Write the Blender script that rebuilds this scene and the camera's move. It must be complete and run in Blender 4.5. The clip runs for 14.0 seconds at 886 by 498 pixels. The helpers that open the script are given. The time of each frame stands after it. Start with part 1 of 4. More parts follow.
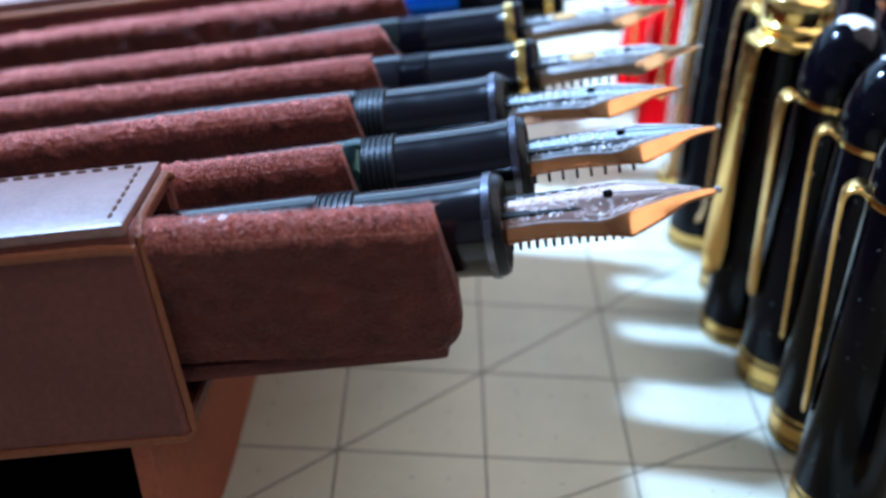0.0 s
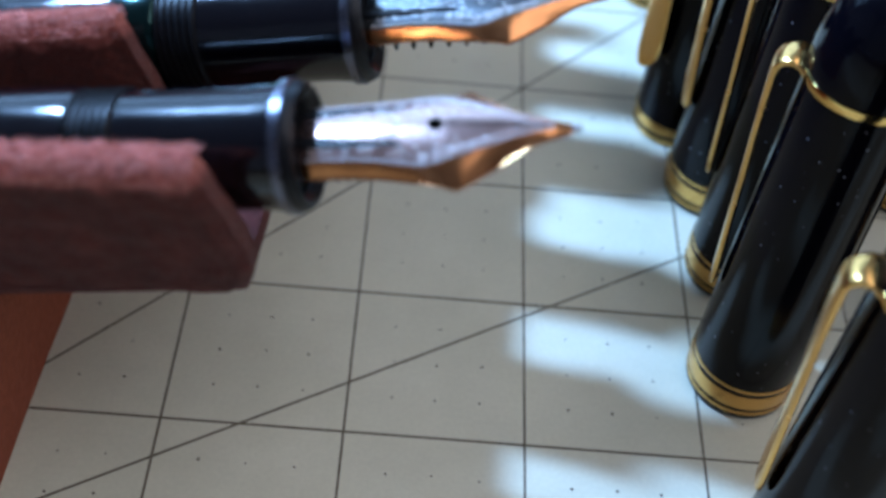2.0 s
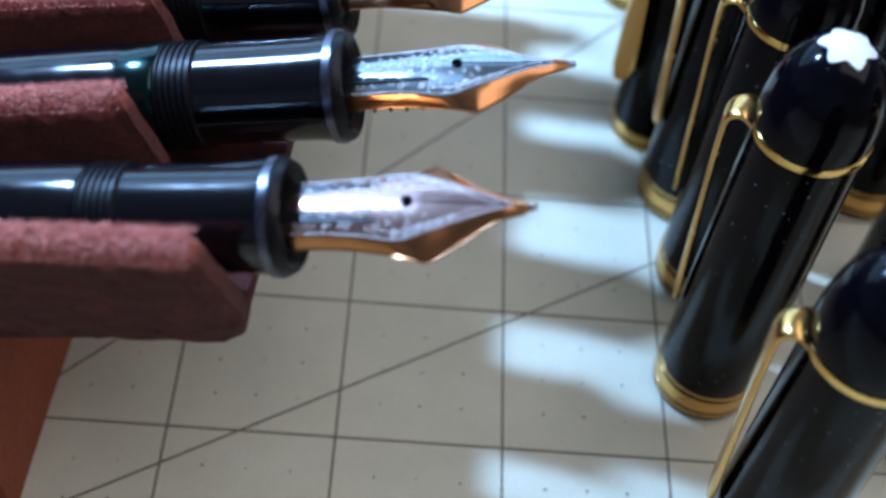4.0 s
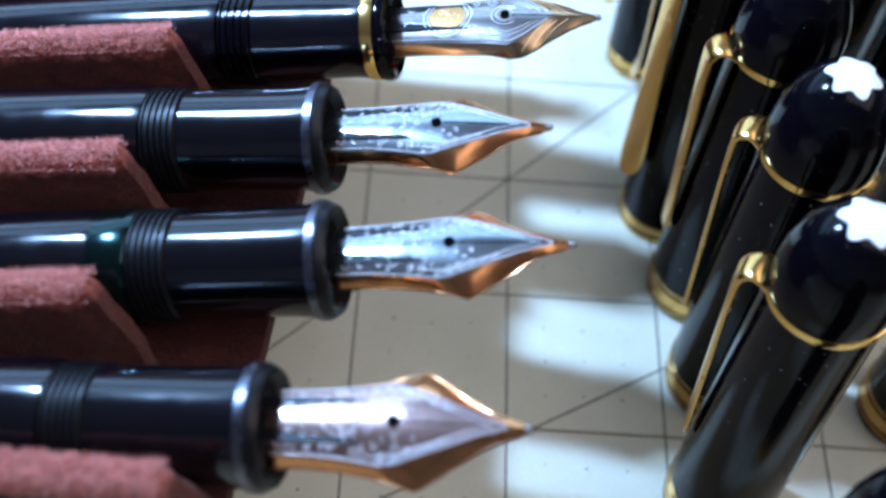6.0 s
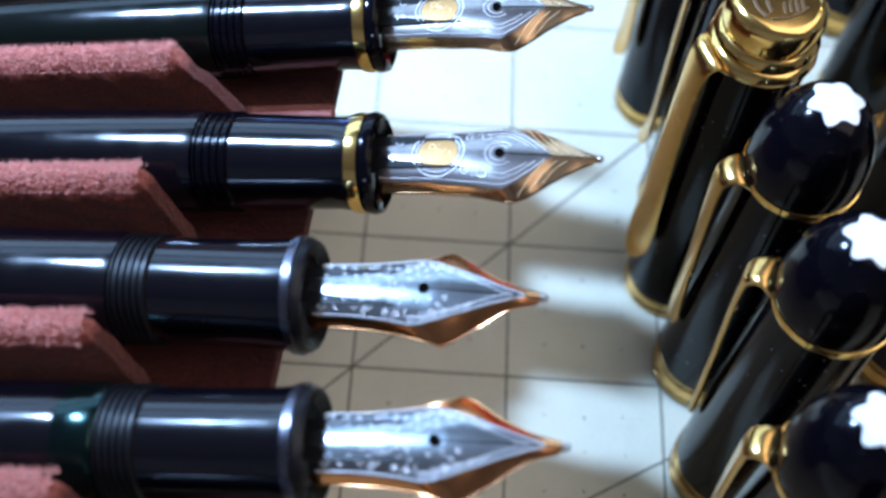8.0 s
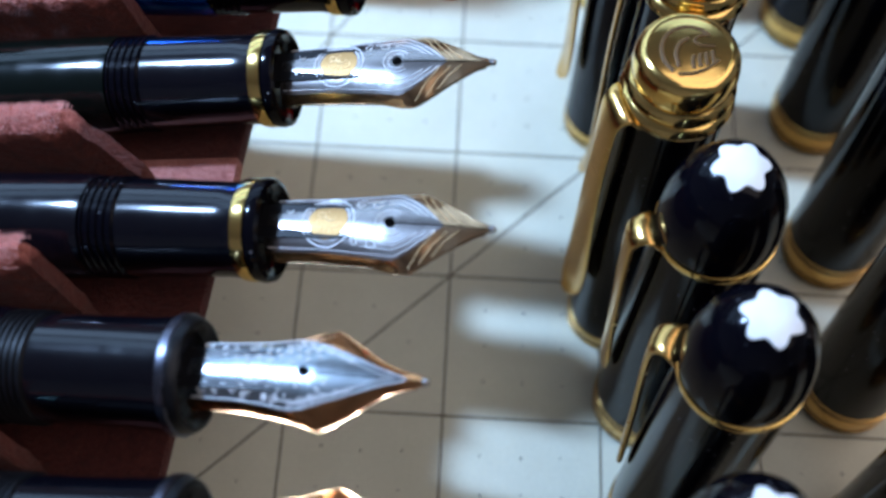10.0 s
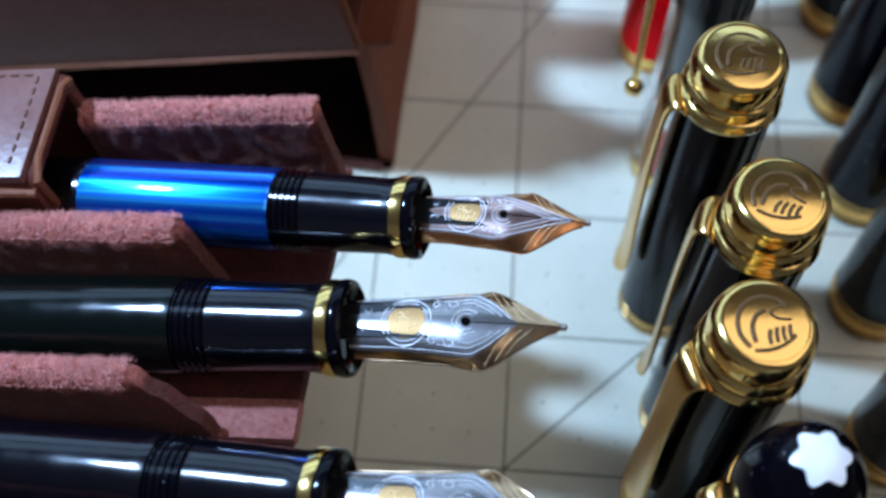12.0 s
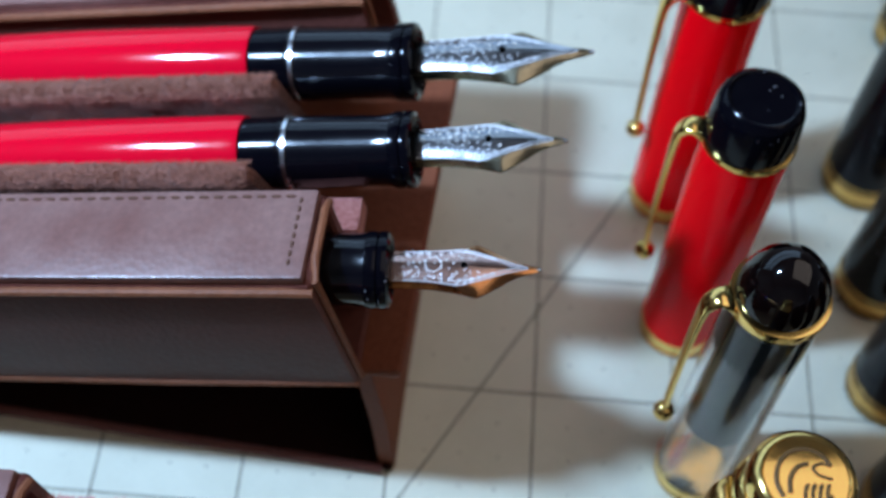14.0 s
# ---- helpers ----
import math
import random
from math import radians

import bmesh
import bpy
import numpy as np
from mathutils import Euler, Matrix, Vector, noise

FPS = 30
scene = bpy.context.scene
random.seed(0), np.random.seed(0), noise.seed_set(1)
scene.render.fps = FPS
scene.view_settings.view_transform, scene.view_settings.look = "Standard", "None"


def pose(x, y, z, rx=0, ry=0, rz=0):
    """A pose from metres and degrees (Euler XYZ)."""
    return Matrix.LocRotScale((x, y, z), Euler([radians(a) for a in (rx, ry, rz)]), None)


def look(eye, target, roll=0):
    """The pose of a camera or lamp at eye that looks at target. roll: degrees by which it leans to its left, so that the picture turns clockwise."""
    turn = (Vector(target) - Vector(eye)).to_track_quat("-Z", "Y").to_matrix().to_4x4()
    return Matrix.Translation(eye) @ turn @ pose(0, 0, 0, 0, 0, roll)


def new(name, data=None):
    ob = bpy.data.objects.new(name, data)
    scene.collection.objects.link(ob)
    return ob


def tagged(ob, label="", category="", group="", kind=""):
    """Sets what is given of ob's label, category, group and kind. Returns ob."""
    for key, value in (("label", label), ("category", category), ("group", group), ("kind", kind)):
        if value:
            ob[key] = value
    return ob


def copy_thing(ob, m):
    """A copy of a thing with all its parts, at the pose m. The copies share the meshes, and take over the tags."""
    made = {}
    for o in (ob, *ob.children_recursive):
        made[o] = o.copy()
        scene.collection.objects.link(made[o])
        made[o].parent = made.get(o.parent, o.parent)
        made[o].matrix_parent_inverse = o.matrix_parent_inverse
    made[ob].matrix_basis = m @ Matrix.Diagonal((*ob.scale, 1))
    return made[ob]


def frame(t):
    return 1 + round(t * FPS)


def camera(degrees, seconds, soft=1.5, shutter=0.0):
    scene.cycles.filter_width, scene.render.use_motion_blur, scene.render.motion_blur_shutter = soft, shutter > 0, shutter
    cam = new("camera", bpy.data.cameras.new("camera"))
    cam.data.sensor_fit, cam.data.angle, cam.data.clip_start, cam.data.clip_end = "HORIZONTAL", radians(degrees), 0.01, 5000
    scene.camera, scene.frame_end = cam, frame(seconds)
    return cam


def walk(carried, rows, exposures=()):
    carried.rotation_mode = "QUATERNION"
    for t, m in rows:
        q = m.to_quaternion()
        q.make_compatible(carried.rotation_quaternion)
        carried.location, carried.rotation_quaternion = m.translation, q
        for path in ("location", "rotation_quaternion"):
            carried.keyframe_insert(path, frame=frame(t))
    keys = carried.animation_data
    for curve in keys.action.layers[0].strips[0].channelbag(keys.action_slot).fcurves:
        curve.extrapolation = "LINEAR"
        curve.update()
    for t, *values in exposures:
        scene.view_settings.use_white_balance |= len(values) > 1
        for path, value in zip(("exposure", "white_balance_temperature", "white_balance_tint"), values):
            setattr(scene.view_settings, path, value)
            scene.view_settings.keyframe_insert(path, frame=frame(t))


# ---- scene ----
cam = camera(40.42, 14.0, soft=2.9)
cam.data.dof.use_dof = True
cam.data.dof.focus_distance = 0.153
cam.data.dof.aperture_fstop = 18.0
PATH = [
    (0, (-0.00681, -0.05587, 0.13003), (0.01829, 0.82151, -0.34911), 3.79),
    (0.5, (0.00272, -0.04079, 0.13244), (0.02670, 0.79424, -0.41723), 5.73),
    (1, (0.00965, -0.03352, 0.13645), (0.03671, 0.75716, -0.47518), 6.27),
    (1.5, (0.01596, -0.02028, 0.13518), (0.04718, 0.71004, -0.54722), 6.27),
    (2, (0.01408, -0.00923, 0.14281), (0.04562, 0.65748, -0.60183), 6.67),
    (2.5, (0.01474, -0.00728, 0.15030), (0.04798, 0.62251, -0.62576), 6.97),
    (2.7, (0.01565, -0.00729, 0.15534), (0.05083, 0.61663, -0.62535), 7.05),
    (4.8, (0.01628, -0.00596, 0.16610), (0.04059, 0.60960, -0.62161), 5.80),
    (5, (0.01575, -0.00347, 0.16863), (0.03915, 0.60555, -0.62418), 5.72),
    (5.5, (0.01485, 0.00497, 0.17087), (0.03920, 0.60314, -0.63013), 5.59),
    (6, (0.01717, 0.01894, 0.17042), (0.03848, 0.60637, -0.63858), 5.28),
    (6.5, (0.01716, 0.02380, 0.16927), (0.03510, 0.59750, -0.64960), 4.97),
    (7, (0.01635, 0.03606, 0.17435), (0.03894, 0.58460, -0.66147), 5.61),
    (7.5, (0.01911, 0.04391, 0.17658), (0.03308, 0.58304, -0.66552), 4.78),
    (8, (0.01837, 0.04951, 0.17999), (0.03297, 0.56399, -0.67739), 5.05),
    (8.2, (0.02159, 0.05587, 0.18295), (0.02640, 0.55988, -0.68073), 3.99),
    (10.3, (0.03373, 0.06756, 0.18297), (0.01538, 0.54840, -0.69364), 0.95),
    (10.5, (0.03130, 0.07119, 0.18700), (0.00636, 0.55469, -0.68798), 0.40),
    (11, (0.02755, 0.08122, 0.19042), (0.00334, 0.57867, -0.67674), 1.21),
    (11.5, (0.02785, 0.08537, 0.19122), (0.00208, 0.58155, -0.67661), 1.05),
    (12, (0.02644, 0.09002, 0.19489), (-0.00322, 0.58585, -0.67303), 0.71),
    (12.5, (0.02751, 0.09676, 0.19659), (-0.00371, 0.59704, -0.66871), 0.92),
    (13, (0.02582, 0.10394, 0.19844), (-0.00888, 0.61453, -0.66068), 0.56),
    (13.5, (0.02435, 0.12296, 0.19941), (-0.00731, 0.64805, -0.65105), 1.27),
    (14, (0.01887, 0.13741, 0.19946), (-0.00192, 0.67768, -0.64178), 2.63),
]
walk(cam, [(t, look(eye, target, roll)) for t, eye, target, roll in PATH],
     [(0, 0.95, 5950, 10), (1, 0.82, 5650, 9), (2.5, 0.62, 5500, 9), (5, 0.60, 5750, 10), (6.5, 0.72, 5750, 12), (7.5, 0.64, 6080, 13), (10.5, 0.04, 6250, 13), (12.5, -0.18, 6150, 11), (14, -0.46, 6500, 10)])

# ---- light ----
world = bpy.data.worlds.new("room_light")
scene.world = world
world.use_nodes = True
wn = world.node_tree.nodes["Background"]
wn.inputs[0].default_value = (0.98, 0.96, 1.28, 1)
wn.inputs[1].default_value = 0.10


def area_lamp(name, eye, target, power, sx, sy, color):
    data = bpy.data.lights.new(name, "AREA")
    data.shape, data.size, data.size_y = "RECTANGLE", sx, sy
    data.energy, data.color = power, color
    ob = new(name, data)
    ob.matrix_world = look(eye, target)
    return ob


# a small desk lamp over the pen cases, the two sashes of a window behind them and an added overhead fill
area_lamp("desk_lamp_light", (-0.143, 0.209, 0.278), (0.03, 0.47, 0.0), 2.9, 0.026, 0.020, (0.41, 0.64, 1.0))
for z, power in ((1.02, 3.7), (0.62, 4.2)):
    area_lamp("window_light", (-0.75, 1.35 + (0.82 - z) * 0.5, z), (-0.45, 0.16, 0.05 + (z - 0.82) * 0.9), power * 1.75, 2.9, 0.37, (0.43, 0.68, 1.0))
area_lamp("overhead_fill_light", (0.62, 0.12, 1.18), (0.03, 0.14, 0.0), 9.2, 1.5, 1.5, (0.99, 0.88, 0.82))

# ---- materials ----


def mat(name, color, rough=0.5, metal=0.0, coat=0.0, coat_rough=0.05):
    m = bpy.data.materials.new(name)
    m.use_nodes = True
    b = m.node_tree.nodes["Principled BSDF"]
    b.inputs["Base Color"].default_value = (*color, 1)
    b.inputs["Roughness"].default_value = rough
    b.inputs["Metallic"].default_value = metal
    b.inputs["Coat Weight"].default_value = coat
    b.inputs["Coat Roughness"].default_value = coat_rough
    return m


def node(m, kind, **values):
    n = m.node_tree.nodes.new(kind)
    for key, value in values.items():
        n.inputs[key].default_value = value
    return n


def link(m, a, b):
    m.node_tree.links.new(a, b)


def bsdf(m):
    return m.node_tree.nodes["Principled BSDF"]


def coords(m, scale=(1, 1, 1)):
    """Object coordinates in metres, stretched."""
    tc = node(m, "ShaderNodeTexCoord")
    mp = node(m, "ShaderNodeMapping", Scale=scale)
    link(m, tc.outputs["Object"], mp.inputs["Vector"])
    return mp.outputs["Vector"]


def noise_tex(m, scale, detail=4.0, rough=0.6, vec=None):
    n = node(m, "ShaderNodeTexNoise", Scale=scale, Detail=detail, Roughness=rough)
    link(m, vec or coords(m), n.inputs["Vector"])
    return n.outputs["Fac"]


def ramp(m, fac, stops):
    r = node(m, "ShaderNodeValToRGB")
    e = r.color_ramp.elements
    while len(e) < len(stops):
        e.new(0.5)
    for el, (p, c) in zip(e, stops):
        el.position, el.color = p, (*c, 1)
    link(m, fac, r.inputs["Fac"])
    return r.outputs["Color"]


def mixed(m, a, b, fac, mode="MIX"):
    n = m.node_tree.nodes.new("ShaderNodeMix")
    n.data_type, n.blend_type = "RGBA", mode
    for socket, value in ((n.inputs[0], fac), (n.inputs[6], a), (n.inputs[7], b)):
        if isinstance(value, (int, float)):
            socket.default_value = value
        elif isinstance(value, tuple):
            socket.default_value = (*value, 1)
        else:
            link(m, value, socket)
    return n.outputs[2]


def bump(m, height, distance, strength=1.0):
    n = node(m, "ShaderNodeBump", Strength=strength, Distance=distance)
    link(m, height, n.inputs["Height"])
    link(m, n.outputs["Normal"], bsdf(m).inputs["Normal"])


def rough_range(m, fac, lo, hi):
    n = node(m, "ShaderNodeMapRange")
    n.inputs["To Min"].default_value, n.inputs["To Max"].default_value = lo, hi
    link(m, fac, n.inputs["Value"])
    link(m, n.outputs["Result"], bsdf(m).inputs["Roughness"])


def resin(name, color, rough=0.10, gloss=0.22):
    m = mat(name, color, rough)
    bsdf(m).inputs["Specular IOR Level"].default_value = gloss
    rough_range(m, noise_tex(m, 260, 3), rough * 0.6, rough * 2.0)
    bump(m, noise_tex(m, 90, 2), 0.00006, 0.3)
    return m


def metal(name, color, rough=0.16):
    m = mat(name, color, rough, 1.0)
    rough_range(m, noise_tex(m, 500, 3), rough * 0.6, rough * 1.7)
    bump(m, noise_tex(m, 220, 2), 0.00016, 0.35)
    return m


BLACK = resin("black_resin", (0.0018, 0.0016, 0.003), 0.10, 0.15)
BLACK_SOFT = resin("worn_black_resin", (0.004, 0.004, 0.005), 0.30)
BLACK_PEN = resin("handled_black_resin", (0.0016, 0.0015, 0.003), 0.11, 0.52)
RED = resin("red_resin", (0.92, 0.0012, 0.006), 0.06, 0.06)
RED_PEN = resin("crimson_resin", (0.58, 0.0012, 0.016), 0.09, 0.40)
GOLD = metal("gold_plate", (0.93, 0.63, 0.20), 0.12)
GOLD_DULL = metal("worn_gold_plate", (0.70, 0.42, 0.13), 0.20)
CREST = mat("matt_gold_crest", (0.46, 0.27, 0.10), 0.55, 0.6)
CREST_LINE = mat("bright_gold_line", (0.85, 0.62, 0.33), 0.5, 0.4)
STEEL = metal("bright_steel", (0.78, 0.78, 0.80), 0.18)
GREY_RING = metal("grey_ring_metal", (0.13, 0.13, 0.16), 0.26)
WHITE = mat("ivory_white_resin", (0.85, 0.86, 0.86), 0.25, 0, 0.3)
PATINA = mat("dark_gold_patina", (0.11, 0.055, 0.015), 0.55, 0.3)
INK = mat("dark_slit", (0.002, 0.0015, 0.0015), 0.9)
bsdf(INK).inputs["Specular IOR Level"].default_value = 0.02

# striped blue barrel: long narrow bands of lighter and darker blue
BLUE = mat("blue_striped_resin", (0.02, 0.12, 0.75), 0.27, 0.92, 0.5, 0.08)
_v = coords(BLUE, (2, 900, 900))
_n = noise_tex(BLUE, 1.0, 2, 0.5, _v)
link(BLUE, ramp(BLUE, _n, [(0.32, (0.0, 0.02, 0.28)), (0.5, (0.005, 0.10, 0.70)), (0.68, (0.04, 0.42, 1.0))]), bsdf(BLUE).inputs["Base Color"])

# black barrel with a greenish cast where it shows its stripes
def dusty(m, color, scale=650.0):
    """Sparse pale specks of dust."""
    vor = node(m, "ShaderNodeTexVoronoi", Scale=scale, Randomness=1.0)
    link(m, coords(m), vor.inputs["Vector"])
    far = noise_tex(m, 70, 2)
    gate = ramp(m, far, [(0.44, (0, 0, 0)), (0.56, (1, 1, 1))])
    speck = mixed(m, ramp(m, vor.outputs["Distance"], [(0.05, (1, 1, 1)), (0.12, (0, 0, 0))]), gate, 1.0, "MULTIPLY")
    link(m, mixed(m, color, (0.30, 0.30, 0.33), speck), bsdf(m).inputs["Base Color"])


dusty(BLACK, (0.0018, 0.0016, 0.003))
GREEN_BLACK = resin("green_black_resin", (0.0012, 0.0028, 0.0022), 0.11, 0.50)

TEAL = resin("dark_teal_ink_window", (0.0006, 0.0020, 0.0018), 0.11, 0.50)
bsdf(TEAL).inputs["Specular Tint"].default_value = (0.5, 1.0, 0.95, 1)
CLEAR = mat("clear_acrylic", (0.93, 0.95, 0.97), 0.03)
bsdf(CLEAR).inputs["Transmission Weight"].default_value = 1.0
bsdf(CLEAR).inputs["IOR"].default_value = 1.45
WINE = mat("dark_wine_resin", (0.0022, 0.0009, 0.0009), 0.07)

# nib metals: rhodium field and gold flanks, both with fine engraving
def nib_metal(name, color, rough=0.2, engraving=0.00010):
    m = mat(name, color, rough, 1.0)
    tint = ramp(m, noise_tex(m, 420, 3), [(0.3, tuple(c * 0.80 for c in color)), (0.7, color)])
    link(m, tint, bsdf(m).inputs["Base Color"])
    rough_range(m, noise_tex(m, 300, 3), rough * 0.7, rough * 1.3)
    bump(m, noise_tex(m, 160, 2), engraving, 0.30)
    return m


# half-width in millimetres of the rhodium field along the nib
TONGUE = [(0, 3.3), (0.2, 3.4), (0.35, 3.75), (0.46, 4.2), (0.52, 4.0), (0.60, 3.3), (0.70, 2.35), (0.79, 1.4), (0.86, 0.75), (0.91, 0.4), (0.94, 0.1), (1.0, 0.05)]
CHEVRON = [(0, 3.6), (0.3, 3.85), (0.5, 4.3), (0.59, 4.6), (0.66, 3.6), (0.73, 2.0), (0.80, 0.1), (1.0, 0.05)]
HOLES = {"script": 0.505, "crest": 0.565}
RHODIUM = nib_metal("rhodium_plate", (0.44, 0.48, 0.50), 0.20)
ROSE = nib_metal("rose_rhodium_plate", (0.70, 0.47, 0.41), 0.22)
GREY_STEEL = nib_metal("engraved_grey_steel", (0.42, 0.42, 0.43), 0.22, 0.00025)
NIB_GOLD = nib_metal("nib_gold", (0.66, 0.30, 0.12), 0.20, 0.00005)
NIB_PALE_GOLD = nib_metal("pale_nib_gold", (0.52, 0.34, 0.19), 0.20, 0.0001)
NIB_TWO = (RHODIUM, NIB_GOLD, TONGUE)
NIB_ROSE = (ROSE, NIB_GOLD, TONGUE)
SATIN_RHODIUM = nib_metal("satin_rhodium_plate", (0.43, 0.40, 0.385), 0.24, 0.00012)
NIB_PALE = (SATIN_RHODIUM, NIB_PALE_GOLD, CHEVRON)
TINTED_STEEL = nib_metal("gold_tinted_steel", (0.42, 0.37, 0.25), 0.22, 0.0002)
NIB_STEEL = (GREY_STEEL, TINTED_STEEL, TONGUE)
ENGRAVED = mat("bright_engraved_line", (0.88, 0.90, 0.92), 0.5, 0.25)

# smooth brown leather with a soft waxy sheen and pulled-up lighter creases
def leather(name, dark, light, rough=0.42, grain=0.00012, gloss=0.16):
    m = mat(name, dark, rough)
    big = noise_tex(m, 22, 5, 0.65)
    fine = noise_tex(m, 900, 3, 0.6)
    c = ramp(m, big, [(0.30, dark), (0.52, tuple((a + b) / 2 for a, b in zip(dark, light))), (0.75, light)])
    link(m, mixed(m, c, ramp(m, fine, [(0.35, (0.8, 0.8, 0.8)), (0.7, (1, 1, 1))]), 1.0, "MULTIPLY"), bsdf(m).inputs["Base Color"])
    bsdf(m).inputs["Specular IOR Level"].default_value = gloss
    rough_range(m, big, rough * 0.8, rough * 1.3)
    vor = node(m, "ShaderNodeTexVoronoi", Scale=1100.0)
    link(m, coords(m), vor.inputs["Vector"])
    bump(m, vor.outputs["Distance"], grain, 0.6)
    return m


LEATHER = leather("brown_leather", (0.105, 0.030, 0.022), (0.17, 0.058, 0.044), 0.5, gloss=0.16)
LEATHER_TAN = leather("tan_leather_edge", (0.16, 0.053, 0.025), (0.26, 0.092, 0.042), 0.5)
LEATHER_TOP = leather("pale_leather_top", (0.13, 0.042, 0.030), (0.30, 0.175, 0.15), 0.34, 0.00005, gloss=0.50)
LEATHER_FOOT = leather("red_brown_leather", (0.25, 0.070, 0.038), (0.38, 0.118, 0.064), 0.6, gloss=0.08)
# stand leather again, darkened for the shade on the second case
LEATHER_SHADED = leather("shaded_red_brown_leather", (0.15, 0.042, 0.020), (0.24, 0.074, 0.036), 0.55, gloss=0.10)
# near black: the shade inside the hollow stand is put into this colour
BASE_SHADE = leather("shade_black_base", (0.010, 0.004, 0.003), (0.018, 0.007, 0.006), 0.8, gloss=0.02)
THREAD = mat("brown_thread", (0.10, 0.040, 0.022), 0.8)

# suede: matt, red-brown, with nap and scuffs
SUEDE = mat("red_brown_suede", (0.20, 0.065, 0.055), 0.95)
_b = noise_tex(SUEDE, 130, 6, 0.7)
_f = noise_tex(SUEDE, 1800, 4, 0.7)
_c = ramp(SUEDE, _b, [(0.3, (0.070, 0.013, 0.010)), (0.55, (0.115, 0.024, 0.018)), (0.75, (0.19, 0.048, 0.037))])
link(SUEDE, mixed(SUEDE, _c, ramp(SUEDE, _f, [(0.3, (0.55, 0.55, 0.55)), (0.7, (1.15, 1.1, 1.1))]), 1.0, "MULTIPLY"), bsdf(SUEDE).inputs["Base Color"])
bump(SUEDE, _f, 0.0006, 0.9)
bsdf(SUEDE).inputs["Sheen Weight"].default_value = 0.15
bsdf(SUEDE).inputs["Sheen Roughness"].default_value = 0.35
bsdf(SUEDE).inputs["Sheen Tint"].default_value = (1.0, 0.62, 0.58, 1)
SUEDE_EDGE = mat("raw_suede_edge", (0.36, 0.15, 0.13), 1.0)
_f = noise_tex(SUEDE_EDGE, 1400, 5, 0.7)
link(SUEDE_EDGE, ramp(SUEDE_EDGE, _f, [(0.3, (0.22, 0.060, 0.048)), (0.5, (0.34, 0.115, 0.095)), (0.72, (0.46, 0.19, 0.16))]), bsdf(SUEDE_EDGE).inputs["Base Color"])
bump(SUEDE_EDGE, _f, 0.0007, 1.0)
bsdf(SUEDE_EDGE).inputs["Sheen Weight"].default_value = 0.8
bsdf(SUEDE_EDGE).inputs["Sheen Roughness"].default_value = 0.26
bsdf(SUEDE_EDGE).inputs["Sheen Tint"].default_value = (1.0, 0.52, 0.48, 1)


def divider_suede(name, side, raw):
    """Suede: smooth dark side, fibrous raw edge along the top, paler with painted light."""
    m = mat(name, side[1], 0.97)
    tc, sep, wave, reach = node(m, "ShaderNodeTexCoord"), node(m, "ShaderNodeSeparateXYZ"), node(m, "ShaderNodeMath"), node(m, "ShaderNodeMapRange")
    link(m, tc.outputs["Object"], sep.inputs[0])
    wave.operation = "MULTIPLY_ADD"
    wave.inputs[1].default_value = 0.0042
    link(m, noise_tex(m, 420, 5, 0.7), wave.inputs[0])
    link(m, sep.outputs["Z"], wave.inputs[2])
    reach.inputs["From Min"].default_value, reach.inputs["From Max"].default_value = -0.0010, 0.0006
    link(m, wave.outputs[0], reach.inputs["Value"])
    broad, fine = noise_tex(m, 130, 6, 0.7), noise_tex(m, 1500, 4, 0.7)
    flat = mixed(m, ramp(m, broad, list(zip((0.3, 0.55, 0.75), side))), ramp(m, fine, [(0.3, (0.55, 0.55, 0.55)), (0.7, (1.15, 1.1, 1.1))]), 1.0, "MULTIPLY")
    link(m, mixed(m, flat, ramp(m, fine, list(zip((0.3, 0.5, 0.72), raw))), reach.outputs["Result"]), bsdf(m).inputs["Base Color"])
    bump(m, fine, 0.0007, 1.0)
    bsdf(m).inputs["Sheen Weight"].default_value = 0.15
    bsdf(m).inputs["Sheen Roughness"].default_value = 0.30
    bsdf(m).inputs["Sheen Tint"].default_value = (1.0, 0.66, 0.62, 1)
    return m


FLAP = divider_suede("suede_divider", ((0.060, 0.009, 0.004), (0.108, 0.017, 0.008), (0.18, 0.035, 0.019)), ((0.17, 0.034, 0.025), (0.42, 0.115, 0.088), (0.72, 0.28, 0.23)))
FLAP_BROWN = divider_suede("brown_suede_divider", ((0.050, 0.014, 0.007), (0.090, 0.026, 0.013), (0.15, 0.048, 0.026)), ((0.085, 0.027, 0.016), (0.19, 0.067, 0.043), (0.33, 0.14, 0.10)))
FUZZ = mat("suede_nap", (0.58, 0.22, 0.18), 1.0)
bsdf(FUZZ).inputs["Sheen Weight"].default_value = 0.5
FUZZ_BROWN = mat("brown_suede_nap", (0.30, 0.12, 0.08), 1.0)

# cutting mat: pale grey-green plastic with faint mottling
MAT = mat("cutting_mat_plastic", (0.60, 0.61, 0.52), 0.55)
_b = noise_tex(MAT, 60, 5, 0.6)
_f = noise_tex(MAT, 1500, 3, 0.6)
_c = ramp(MAT, _b, [(0.3, (0.59, 0.57, 0.435)), (0.7, (0.67, 0.65, 0.505))])
link(MAT, mixed(MAT, _c, ramp(MAT, _f, [(0.3, (0.93, 0.93, 0.93)), (0.7, (1, 1, 1))]), 1.0, "MULTIPLY"), bsdf(MAT).inputs["Base Color"])
rough_range(MAT, _b, 0.45, 0.65)
bump(MAT, _f, 0.00005, 0.4)
LINE = mat("mat_print", (0.122, 0.098, 0.064), 0.6)
TABLE = leather("dark_table_top", (0.10, 0.055, 0.03), (0.16, 0.09, 0.05), 0.5)

# ---- mesh helpers ----


